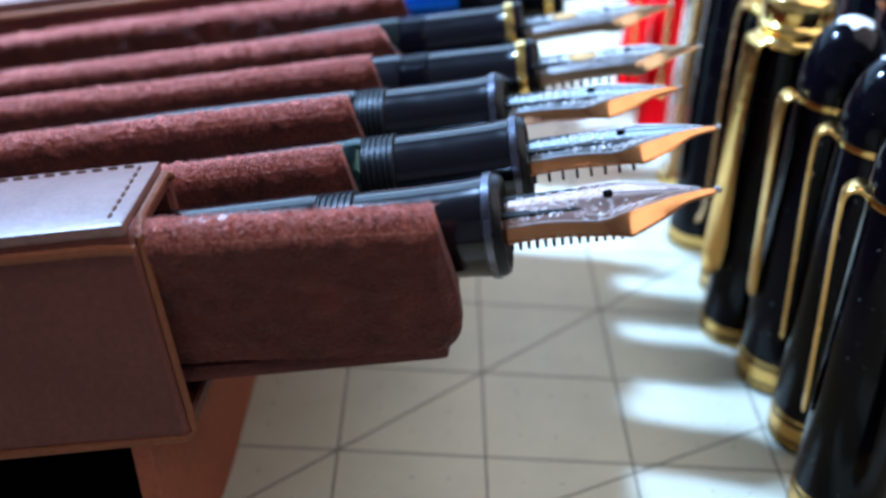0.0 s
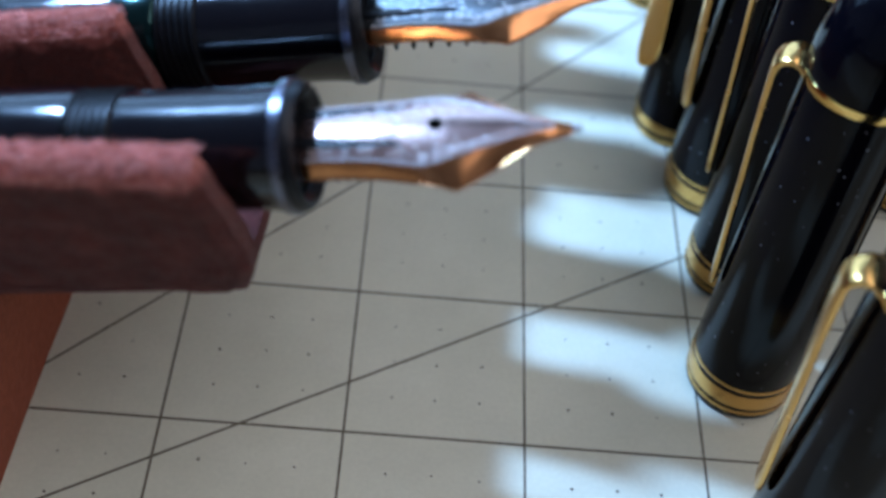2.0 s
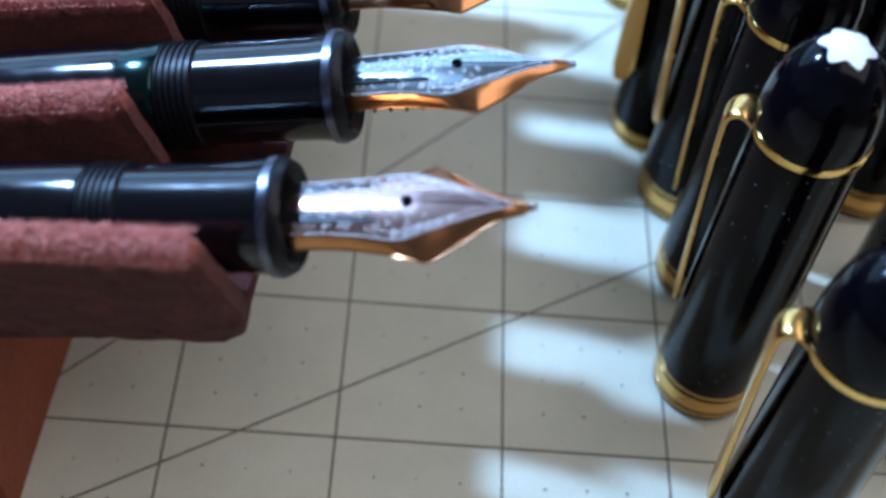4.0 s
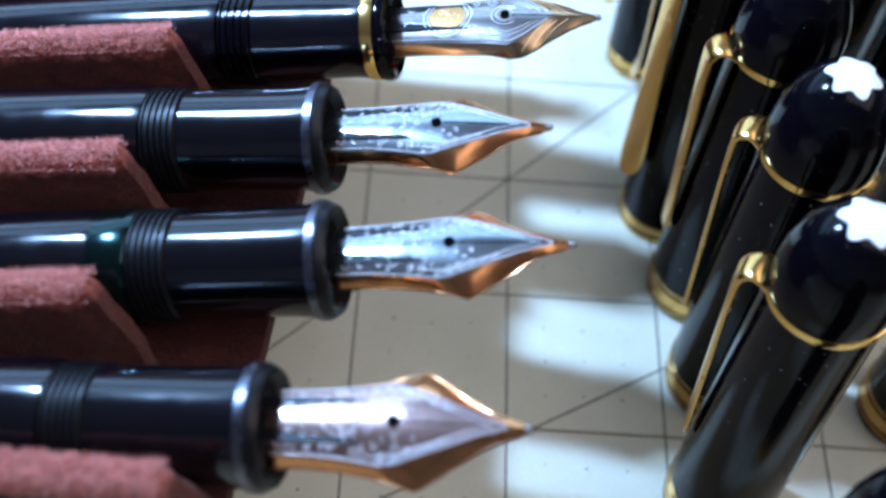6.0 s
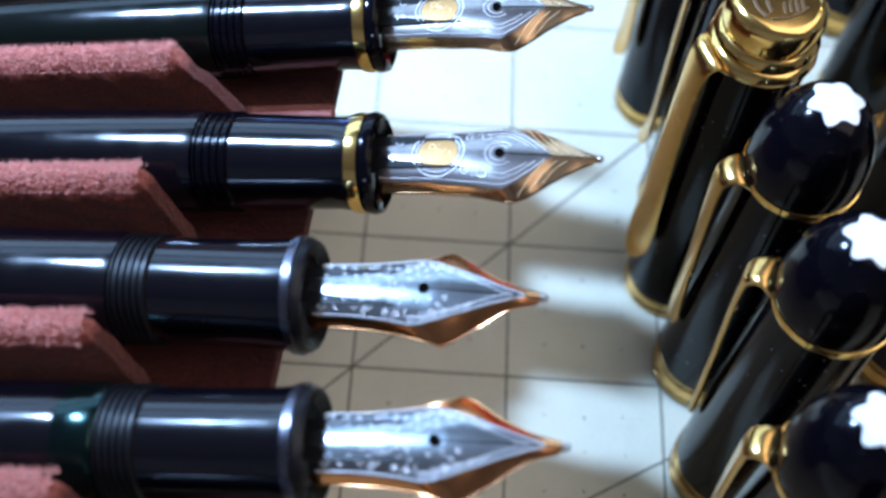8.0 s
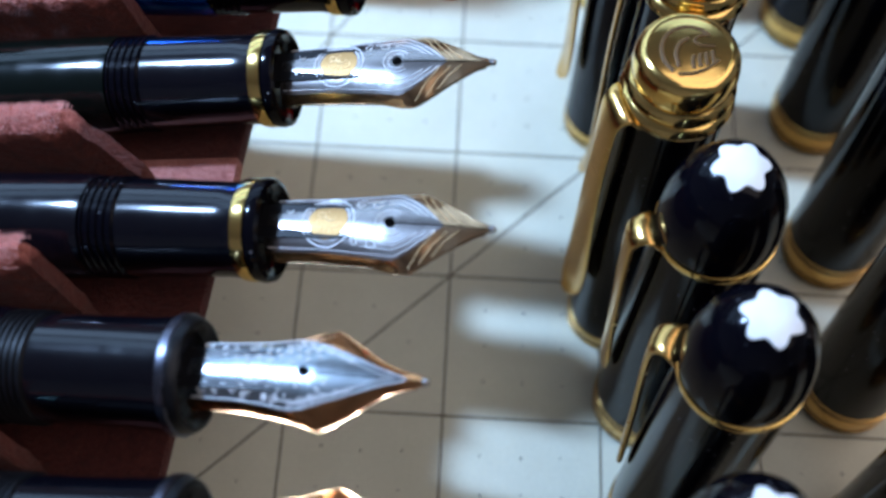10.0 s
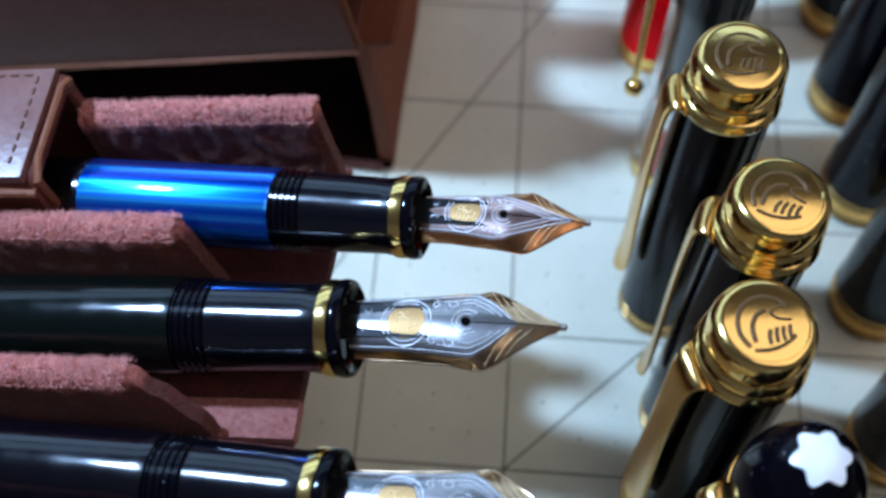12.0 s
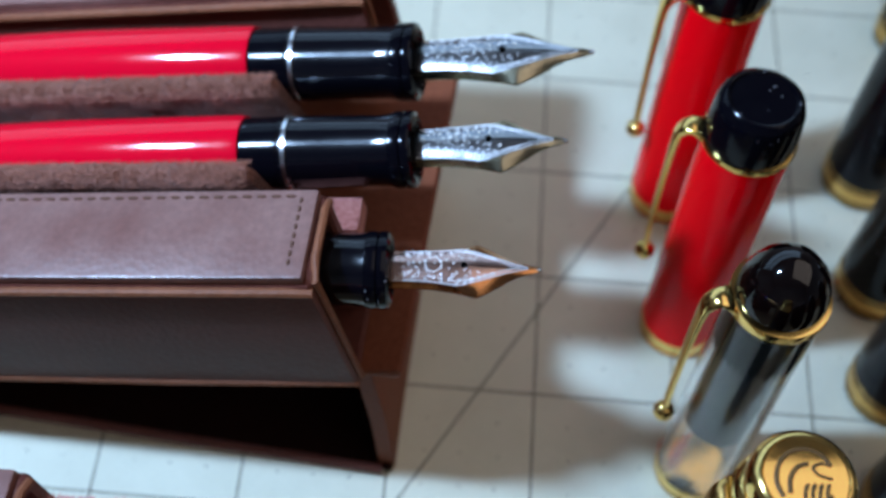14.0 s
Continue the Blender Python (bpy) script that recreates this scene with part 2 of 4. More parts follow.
def mesh_of(name, bm, material, smooth=True):
    bmesh.ops.recalc_face_normals(bm, faces=bm.faces)
    me = bpy.data.meshes.new(name)
    bm.to_mesh(me)
    bm.free()
    me.materials.append(material)
    if smooth:
        me.set_sharp_from_angle(angle=radians(38))
        for p in me.polygons:
            p.use_smooth = True
    return me


def part(name, bm, material, parent=None, label="", smooth=True):
    ob = new(name, mesh_of(name, bm, material, smooth))
    if parent is not None:
        ob.parent = parent
    return tagged(ob, label)


def thing(name, m, label, category, group="", kind=""):
    ob = new(name)
    ob.empty_display_size = 0.01
    ob.matrix_world = m
    return tagged(ob, label, category, group, kind)


def lathe(profile, axis="Z", n=40, close=True):
    """A turned body from (along, radius) pairs."""
    bm = bmesh.new()
    rings = []
    for a, r in profile:
        ring = []
        for i in range(n):
            c, s = math.cos(math.tau * i / n) * r, math.sin(math.tau * i / n) * r
            ring.append(bm.verts.new((c, s, a) if axis == "Z" else (a, c, s)))
        rings.append(ring)
    for p, q in zip(rings, rings[1:]):
        for i in range(n):
            bm.faces.new((p[i], p[(i + 1) % n], q[(i + 1) % n], q[i]))
    if close:
        bm.faces.new(rings[0])
        bm.faces.new(rings[-1])
    return bm


def box(x0, x1, y0, y1, z0, z1, bevel=0.0, segments=2):
    bm = bmesh.new()
    bmesh.ops.create_cube(bm, size=1)
    for v in bm.verts:
        v.co = Vector(((x0 + x1) / 2 + v.co.x * (x1 - x0), (y0 + y1) / 2 + v.co.y * (y1 - y0), (z0 + z1) / 2 + v.co.z * (z1 - z0)))
    if bevel:
        bmesh.ops.bevel(bm, geom=bm.edges[:], offset=bevel, segments=segments, profile=0.6, affect="EDGES")
    return bm


def tube(points, radii, n=10, bm=None):
    """A round rod through points, with a radius (or (wide, thick)) at each."""
    bm = bm or bmesh.new()
    pts = [Vector(p) for p in points]
    rings = []
    side = None
    for i, p in enumerate(pts):
        d = (pts[min(i + 1, len(pts) - 1)] - pts[max(i - 1, 0)]).normalized()
        if side is None:
            side = d.cross(Vector((0, 0, 1)))
            if side.length < 1e-3:
                side = d.cross(Vector((0, 1, 0)))
        side = (side - d * side.dot(d)).normalized()
        up = side.cross(d)
        r = radii[i] if isinstance(radii, (list, tuple)) else radii
        w, t = r if isinstance(r, tuple) else (r, r)
        rings.append([bm.verts.new(p + side * math.cos(math.tau * k / n) * w + up * math.sin(math.tau * k / n) * t) for k in range(n)])
    for a, b in zip(rings, rings[1:]):
        for k in range(n):
            bm.faces.new((a[k], a[(k + 1) % n], b[(k + 1) % n], b[k]))
    bm.faces.new(rings[0])
    bm.faces.new(rings[-1])
    return bm


def ball(center, r, bm=None, seg=16, squash=1.0):
    bm = bm or bmesh.new()
    m = Matrix.Translation(center) @ Matrix.Diagonal((1, 1, squash, 1))
    bmesh.ops.create_uvsphere(bm, u_segments=seg, v_segments=seg // 2 + 2, radius=r, matrix=m)
    return bm


def lerp_table(table, x):
    for (a, p), (b, q) in zip(table, table[1:]):
        if x <= b:
            return p + (q - p) * (x - a) / (b - a)
    return table[-1][1]


MM = 0.001

# ---- the setting: room, table, cutting mat ----
WALL = mat("warm_white_wall_paint", (0.50, 0.45, 0.40), 0.8)
_n = noise_tex(WALL, 3, 4)
link(WALL, ramp(WALL, _n, [(0.3, (0.68, 0.64, 0.64)), (0.7, (0.75, 0.71, 0.71))]), bsdf(WALL).inputs["Base Color"])
bump(WALL, noise_tex(WALL, 160, 3), 0.001, 0.3)
FLOOR_WOOD = leather("brown_floor_wood", (0.12, 0.07, 0.04), (0.2, 0.12, 0.07), 0.5)


def setting(name, boxes, material, label):
    """Plain boards of the room joined into one mesh."""
    bm = bmesh.new()
    for x0, x1, y0, y1, z0, z1 in boxes:
        bmesh.ops.create_cube(bm, size=1, matrix=Matrix.LocRotScale(((x0 + x1) / 2, (y0 + y1) / 2, (z0 + z1) / 2), None, (x1 - x0, y1 - y0, z1 - z0)))
    ob = part(name, bm, material, smooth=False)
    return tagged(ob, label, name.split("_")[0], kind="structure")


# room shell out of view, added for bounced light and reflections
setting("floor", [(-3.0, 2.1, -2.1, 1.9, -0.85, -0.75)], FLOOR_WOOD, "unseen plain brown wooden floor under the table")
setting("ceiling", [(-3.0, 2.1, -2.1, 1.9, 1.70, 1.80)], WALL, "unseen plain pale painted ceiling over the table")
setting("wall_north", [(-2.9, -2.3, 1.75, 1.9, -0.75, 1.70), (0.8, 2.0, 1.75, 1.9, -0.75, 1.70), (-2.3, 0.8, 1.75, 1.9, -0.75, 0.35), (-2.3, 0.8, 1.75, 1.9, 1.30, 1.70)], WALL, "unseen plain pale wall with a window opening")
setting("wall_south", [(-2.9, 2.0, -2.1, -2.0, -0.75, 1.70)], WALL, "unseen plain pale painted wall of the room")
setting("wall_east", [(2.0, 2.1, -2.1, 1.9, -0.75, 1.70)], WALL, "unseen plain pale painted wall of the room")
setting("wall_west", [(-3.0, -2.9, -2.1, 1.9, -0.75, 1.70)], WALL, "unseen plain pale painted wall of the room")

table = thing("table", pose(0, 0, -0.003), "dark brown wooden table under the cutting mat", "table", kind="structure")
part("tabletop", box(-0.75, 0.55, -0.45, 0.65, -0.03, 0.0, 0.003), TABLE, table)
for lx, ly in ((-0.70, -0.40), (0.50, -0.40), (-0.70, 0.60), (0.50, 0.60)):
    part("leg", box(lx - 0.025, lx + 0.025, ly - 0.025, ly + 0.025, -0.747, -0.03, 0.004), TABLE, table)

INCH = 0.0254
GX, GY = 0.0076, 0.1085
cutting_mat = thing("cutting_mat", pose(0, 0, 0), "pale grey-green cutting mat with dark printed inch grid", "cutting mat")
part("sheet", box(GX - 12 * INCH, GX + 8 * INCH, GY - 12 * INCH, GY + 16 * INCH, -0.003, 0.0, 0.0006), MAT, cutting_mat)
LW = 0.00018
for k in range(-11, 8):
    x = GX + k * INCH
    part("printed_line", box(x - LW, x + LW, GY - 11 * INCH, GY + 15 * INCH, -0.0002, 0.00004), LINE, cutting_mat, smooth=False)
for k in range(-11, 16):
    y = GY + k * INCH
    part("printed_line", box(GX - 11 * INCH, GX + 7 * INCH, y - LW, y + LW, -0.0002, 0.00005), LINE, cutting_mat, smooth=False)
for px, py, angle, a, b in ((GX, GY + INCH, 45, -0.22, 0.18), (GX + 1.16 * INCH, GY, 30, -0.26, 0.13), (GX + 0.6 * INCH, GY + 5 * INCH, 60, -0.10, 0.16)):
    line = part("printed_line", box(a, b, -LW, LW, -0.0002, 0.00006), LINE, cutting_mat, smooth=False)
    line.matrix_local = pose(px, py, 0, 0, 0, angle)
bm = bmesh.new()
rng = random.Random(4)
for i in range(-40, 28):
    for j in range(-36, 52):
        if i % 4 and j % 4:
            x, y = GX + i * INCH / 4, GY + j * INCH / 4
            bmesh.ops.create_circle(bm, cap_ends=True, segments=6, radius=0.00022 + rng.uniform(-0.00007, 0.00006),
                                    matrix=Matrix.Translation((x + rng.gauss(0, 0.00012), y + rng.gauss(0, 0.00012), 0.00005)))
tagged(part("printed_dots", bm, LINE, cutting_mat, smooth=False), "small dark printed dots", kind="stuff")

# ---- fountain pens ----


# outer half-width in millimetres along the nib: a waisted one with a long neck, and a broad straight-sided one
WAISTED = [(0, 3.85), (0.15, 3.9), (0.30, 4.15), (0.44, 4.7), (0.53, 5.3), (0.595, 5.8), (0.64, 5.15), (0.73, 3.6), (0.81, 2.25), (0.865, 1.5), (0.91, 1.1), (0.95, 0.82), (1.0, 0.52)]
BROAD = [(0, 4.15), (0.2, 4.35), (0.45, 4.85), (0.60, 5.35), (0.655, 5.55), (0.70, 5.0), (0.80, 3.3), (0.88, 1.95), (0.93, 1.1), (0.97, 0.7), (1.0, 0.48)]


def nib_shape(length, scale, field, style):
    """A point of the nib at u along and v across; the field ends at v = 0.7, the flanks bend down beyond it."""
    edge = BROAD if style == "crest" else WAISTED
    curl = [(0, 5.4), (0.35, 7.0), (0.60, 10.5), (0.75, 9.0), (1.0, 5.0)]
    lift = [(0, 2.45), (0.3, 2.6), (0.55, 2.5), (0.8, 2.05), (1.0, 1.55)]
    fall = [(0, 1.4), (0.35, 1.2), (0.50, 1.1), (0.60, 1.5), (0.75, 1.3), (0.86, 0.6), (0.95, 0.3), (1.0, 0.2)]

    def widths(u):
        e = lerp_table(edge, u)
        return min(lerp_table(field, u), e * 0.90), e

    def at(u, v):
        r = lerp_table(curl, u)
        f, e = widths(u)
        y = f * min(1, abs(v) / 0.7)
        z = lerp_table(lift, u) - r + math.sqrt(max(0.01, r * r - y * y))
        if abs(v) > 0.7:
            k = (abs(v) - 0.7) / 0.3
            y += (e - f) * k
            z -= lerp_table(fall, u) * k ** 1.15
        return Vector((u * length, math.copysign(y, v) * scale * MM, z * scale * MM))

    def on(u, y):
        """The surface at u along and y millimetres off the slit."""
        f, e = widths(u)
        a = abs(y)
        v = 0.7 * a / f if a <= f else 0.7 + 0.3 * min(1.0, (a - f) / (e - f))
        return at(u, math.copysign(v, y))

    return at, on


def add_nib(pen, length, scale, metals, style):
    middle, flank, field = metals
    at, on = nib_shape(length, scale, field, style)
    bm = bmesh.new()
    nu, nv = 60, 20
    grid = [[bm.verts.new(at(i / nu, 2 * j / nv - 1)) for j in range(nv + 1)] for i in range(nu + 1)]
    for i in range(nu):
        for j in range(nv):
            f = bm.faces.new((grid[i][j], grid[i + 1][j], grid[i + 1][j + 1], grid[i][j + 1]))
            f.material_index = 1 if j < 3 or j >= nv - 3 or (i + 0.5) / nu > field[-2][0] else 0
    bmesh.ops.recalc_face_normals(bm, faces=bm.faces)
    bmesh.ops.solidify(bm, geom=bm.faces[:], thickness=0.00045 * scale)
    nib = part("nib", bm, middle, pen, "engraved two-tone metal nib")
    nib.data.materials.append(flank)
    nib.data.set_sharp_from_angle(angle=radians(16))
    span = length / MM / scale

    def strip(points, half, material=ENGRAVED, name="engraved_line", lift=0.00008, label=""):
        """A fine line over the nib through (u, y) points."""
        return part(name, tube([on(u, y) + Vector((0, 0, lift)) for u, y in points], half, 5), material, nib, label)

    def arc(u0, y0, r, a0, a1, n=16, r1=None, squash=1.0):
        """An arc or, with a second radius, a scroll, in millimetres about (u0, y0)."""
        out = []
        for k in range(n + 1):
            q, t = r + ((r if r1 is None else r1) - r) * k / n, a0 + (a1 - a0) * k / n
            out.append((u0 + q * math.cos(t) / span, y0 + q * squash * math.sin(t)))
        return out

    hole_u = HOLES[style] - (0.05 if style == "crest" and scale < 0.85 else 0.0)
    bm = bmesh.new()
    bmesh.ops.create_cone(bm, cap_ends=True, segments=14, radius1=0.00060 * scale, radius2=0.00060 * scale, depth=0.0003, matrix=Matrix.Translation(at(hole_u, 0) + Vector((0, 0, 0.00006))))
    part("breather_hole", bm, INK, nib, "small black breather hole")
    strip([(hole_u + (0.985 - hole_u) * k / 8, 0.0) for k in range(9)], [(0.000035, 0.00005)] * 9, INK, "slit")
    part("tip", ball(at(1.0, 0) + Vector((0.0002, 0, -0.0002)), 0.00050 * scale, None, 12, 0.9), GREY_STEEL, nib, "metal writing tip")
    for sgn in (-1, 1):
        part("edge_rim", tube([at(0.01 + 0.97 * k / 40, sgn) + Vector((0, 0, -0.0002 * scale)) for k in range(41)], 0.00016 * scale, 6), flank, nib, "bright polished rim")

    eng = 0.000045
    r = random.Random(int(length * 1e6))
    end = field[-2][0]

    def along(a, b, inset, sgn, n=16):
        """A line that keeps inside the field's border."""
        return [(u, sgn * max(0.05, lerp_table(field, u) * 0.97 - inset)) for u in (a + (b - a) * k / n for k in range(n + 1))]

    if style == "crest":
        bm = bmesh.new()
        mid = bm.verts.new(on(0.285, 0) + Vector((0, 0, 0.00006)))
        rims = [[bm.verts.new(on(0.285 + 2.55 * f * math.cos(math.tau * q / 20) / span, 2.45 * f * math.sin(math.tau * q / 20)) + Vector((0, 0, 0.00006 if f < 1 else -0.00012))) for q in range(20)] for f in (0.25, 0.5, 0.75, 0.96, 1.0)]
        for q in range(20):
            bm.faces.new((mid, rims[0][q], rims[0][(q + 1) % 20]))
            for a, b in zip(rims, rims[1:]):
                bm.faces.new((a[q], b[q], b[(q + 1) % 20], a[(q + 1) % 20]))
        part("crest", bm, CREST, nib, "gold crest disc")
        for q in (2.72, 3.25):
            strip(arc(0.285, 0, q, 0, math.tau, 28), eng * (1.6 if q > 3 else 1.1))
        for u0, y0, q, a0, a1 in ((0.265, -0.5, 1.1, 0.3, 4.2), (0.30, 0.45, 0.9, 2.0, 6.4), (0.325, -0.3, 0.7, 4.0, 7.2), (0.25, 0.7, 0.5, 0, 5.0)):
            strip(arc(u0, y0, q, a0, a1, 12, q * 0.55), eng * 1.3, CREST_LINE, "engraved_curl")
        for q in range(3):
            strip([(0.25 + 0.022 * q, -1.5), (0.262 + 0.022 * q, -0.6)], eng * 1.3, CREST_LINE, "engraved_curl")
        for q in (1.15, 1.75):
            strip(arc(hole_u, 0, q, 0.75, math.tau - 0.75, 20), eng * 1.1)
        for sgn in (-1, 1):
            strip(along(0.02, end - 0.03, 0.25, sgn, 22), eng)
            strip(along(0.44, end - 0.07, 1.0, sgn, 12), eng * 0.9)
            strip(along(0.54, end - 0.11, 1.6, sgn, 10), eng * 0.9)
            for q in range(3):
                u0 = 0.66 + 0.05 * q
                strip([(u0, sgn * lerp_table(BROAD, u0) * 0.93), (u0 + 0.05, sgn * lerp_table(BROAD, u0 + 0.05) * 0.62), (u0 + 0.11, sgn * lerp_table(BROAD, u0 + 0.11) * 0.25)], eng * 0.9, CREST_LINE)
            strip(arc(0.10, 1.5 * sgn, 0.75, 0.5, 6.0, 12, 0.35), eng, ENGRAVED, "engraved_curl")
            strip(arc(0.42, 2.5 * sgn, 0.7, 1.0, 7.5, 12, 0.2), eng, ENGRAVED, "engraved_curl")
            strip(arc(0.50, 2.7 * sgn, 0.8, 2.5, 8.5, 12, 0.25), eng, ENGRAVED, "engraved_curl")
    else:
        for sgn in (-1, 1):
            strip(along(0.03, end - 0.01, 0.08, sgn, 26), eng * 1.25)
            strip(along(0.40, end - 0.06, 0.75, sgn, 18), eng * 0.9)
            # scrolls and leaves between the two border lines and round the emblem
            for q in range(6):
                u0 = 0.055 + 0.072 * q + r.uniform(-0.018, 0.018)
                y0 = sgn * (lerp_table(field, u0) - 0.85 - r.uniform(-0.1, 0.35))
                a0 = r.uniform(0, 2) + (math.pi if q % 2 else 0)
                strip(arc(u0, y0, r.uniform(0.4, 0.68), a0, a0 + sgn * r.uniform(4.5, 8.0), 14, 0.12), eng * r.uniform(0.8, 1.2), ENGRAVED, "engraved_curl")
            for q in range(6):
                u0 = 0.47 + 0.045 * q
                y0 = sgn * max(0.5, lerp_table(field, u0) - 0.75)
                a0 = r.uniform(0, 6)
                strip(arc(u0, y0, 0.55 - 0.05 * q, a0, a0 + sgn * 6.0, 12, 0.10), eng, ENGRAVED, "engraved_curl")
                strip([(u0 - 0.015, y0 + sgn * 0.45), (u0 + 0.012, y0), (u0 + 0.03, y0 - sgn * 0.25)], eng * 0.9, ENGRAVED, "engraved_curl")
        strip(arc(0.30, 0, 1.55, 0, math.tau, 22), eng)
        taken = []
        for _ in range(400):
            u0, y0 = r.uniform(0.07, 0.60), r.uniform(-3.2, 3.2)
            if abs(y0) > lerp_table(field, u0) - 0.7 or (abs(y0) < 0.9 and u0 > 0.44) or any((u0 - p) ** 2 * span * span + (y0 - q) ** 2 < 0.80 for p, q in taken):
                continue
            taken.append((u0, y0))
            a0, size = r.uniform(0, 6), r.uniform(0.26, 0.46)
            strip(arc(u0, y0, size, a0, a0 + r.choice((-1, 1)) * r.uniform(3.5, 6.5), 8, size * 0.3), eng * r.uniform(0.8, 1.3), ENGRAVED, "engraved_curl")
    return nib


def add_feed(pen, length, scale, fins, material=None, drop=0.0):
    r = 2.75 * scale * MM
    bm = bmesh.new()
    rings = []
    prof = [(-0.002, 0.82, 0.5), (0.35 * length, 0.82, 0.5), (0.55 * length, 0.76, 1.0), (0.72 * length, 0.5, 1.9), (0.82 * length, 0.2, 2.2), (0.85 * length, 0.06, 2.3)]
    for x, f, low in prof:
        rings.append([bm.verts.new((x, r * f * math.cos(math.pi * k / 10), (0.9 - 1.5 * f * math.sin(math.pi * k / 10)) * r + 0.0004 - drop - min(low, 0.5 + low * 0.6) * scale * MM)) for k in range(11)])
    for p, q in zip(rings, rings[1:]):
        for k in range(10):
            bm.faces.new((p[k], p[k + 1], q[k + 1], q[k]))
        bm.faces.new((p[10], p[0], q[0], q[10]))
    bm.faces.new(rings[0])
    bm.faces.new(rings[-1])
    feed = part("feed", bm, material or BLACK_SOFT, pen, "black ribbed ink feed")
    for k in range(fins):
        x = 0.03 * length + 0.52 * length * k / max(1, fins - 1)
        b = box(x - 0.00019, x + 0.00019, -r * 0.86, r * 0.86, -r * 0.85 - drop, 0.001 - drop, 0.00005, 1)
        part("fin", b, BLACK_SOFT, feed, smooth=False)
    return feed


def fountain_pen(m, label, r=6.3, section=17.5, thread=4.8, barrel=BLACK_PEN, nib=(26.5, 1.0, "script"), nib_material=None, ring="grey",
                 barrel_end=95.0, window=None, fins=14, collar=None, smooth=False, twist=0.0, feed_drop=0.0):
    """A pen lying along +x; the origin is the middle of the section's open end."""
    pen = thing("fountain_pen", m, label, "fountain pen", "uncapped pens in the leather cases")
    s = r / 6.3
    k = MM
    # grip section
    if ring == "grey":
        prof = [(-section * k, 6.05 * s * k), (-section * 0.6 * k, 6.0 * s * k), (-section * 0.25 * k, 6.1 * s * k), (-2.4 * k, 6.3 * s * k), (-1.9 * k, 6.35 * s * k)]
        part("section", lathe(prof, "X"), BLACK_PEN, pen)
        part("rim_ring", lathe([(-1.9 * k, 6.35 * s * k), (-1.8 * k, 6.62 * s * k), (-0.9 * k, 6.66 * s * k), (-0.75 * k, 6.4 * s * k)], "X"), GREY_RING, pen, "grey metal ring")
        lip = [(-0.75 * k, 6.4 * s * k), (-0.3 * k, 6.35 * s * k), (0.25 * k, 6.0 * s * k), (0.35 * k, 5.5 * s * k), (-0.2 * k, 4.9 * s * k), (-1.2 * k, 4.3 * s * k)]
        part("lip", lathe(lip, "X"), BLACK_SOFT, pen)
    else:
        prof = [(-section * k, 6.15 * s * k), (-section * 0.6 * k, 5.95 * s * k), (-section * 0.3 * k, 5.8 * s * k), (-4.2 * k, 5.85 * s * k), (-3.1 * k, 6.05 * s * k)]
        part("section", lathe(prof, "X"), BLACK_PEN, pen)
        rm = GOLD if ring == "gold" else BLACK
        part("rim_ring", lathe([(-3.1 * k, 6.0 * s * k), (-3.0 * k, 6.25 * s * k), (-2.2 * k, 6.36 * s * k), (-1.5 * k, 6.25 * s * k), (-1.4 * k, 6.0 * s * k)], "X"), rm, pen, "gold ring" if ring == "gold" else "")
        lip = [(-1.4 * k, 6.0 * s * k), (-1.2 * k, 6.32 * s * k), (-0.6 * k, 6.40 * s * k), (0.0 * k, 6.2 * s * k), (0.25 * k, 5.6 * s * k), (-0.1 * k, 4.8 * s * k), (-1.0 * k, 4.2 * s * k)]
        part("lip", lathe(lip, "X"), BLACK, pen)
    # screw thread
    a = -section
    prof = [(a * k, 5.9 * s * k)]
    turns = 6 if ring == "grey" else 5
    for q in range(turns):
        x = a - thread * q / turns
        d = thread / turns
        prof += [((x - 0.22 * d) * k, 6.12 * s * k), ((x - 0.42 * d) * k, (6.42 if not smooth else 6.12) * s * k), ((x - 0.66 * d) * k, (6.42 if not smooth else 6.12) * s * k), ((x - 0.86 * d) * k, 6.12 * s * k)]
    prof.append(((a - thread) * k, 6.0 * s * k))
    part("screw_thread", lathe(prof[::-1], "X", 36), BLACK_SOFT if ring == "grey" else BLACK, pen, "" if smooth else "fine black screw thread")
    if collar:
        part("collar_ring", lathe([((a + 0.5) * k, 6.2 * s * k), ((a + 0.6) * k, 6.5 * s * k), ((a + 1.2) * k, 6.5 * s * k), ((a + 1.3) * k, 6.2 * s * k)], "X"), STEEL, pen, "thin bright ring")
    # barrel, and the knob at its far end
    b0 = a - thread
    body_end = -barrel_end
    rb = 6.6 * s
    if window:
        we = b0 - window[0]
        part("barrel_sleeve", lathe([(we * k, rb * k), ((we + 1) * k, (rb + 0.02) * k), ((b0 - 0.6) * k, rb * k), (b0 * k, (rb - 0.25) * k)], "X", 48), window[1], pen, window[2])
        b0 = we
    part("barrel", lathe([(body_end * k, 4.9 * s * k), ((b0 + (body_end - b0) * 0.74) * k, 6.2 * s * k), ((b0 + (body_end - b0) * 0.40) * k, 6.72 * s * k), ((b0 - 1.0) * k, rb * k), (b0 * k, (rb - 0.2) * k)], "X", 48), barrel, pen)
    part("end_knob", lathe([((body_end - 13) * k, 2.0 * s * k), ((body_end - 12) * k, 3.8 * s * k), ((body_end - 8) * k, 4.4 * s * k), ((body_end - 0.3) * k, 4.8 * s * k)], "X"), BLACK, pen)
    length, scale, style = nib
    add_nib(pen, length * MM, scale, nib_material or NIB_TWO, style)
    add_feed(pen, length * MM, scale, fins, None, feed_drop * MM)
    pen.matrix_world = m @ pose(0, 0, 0, twist, 0, 0)
    return pen


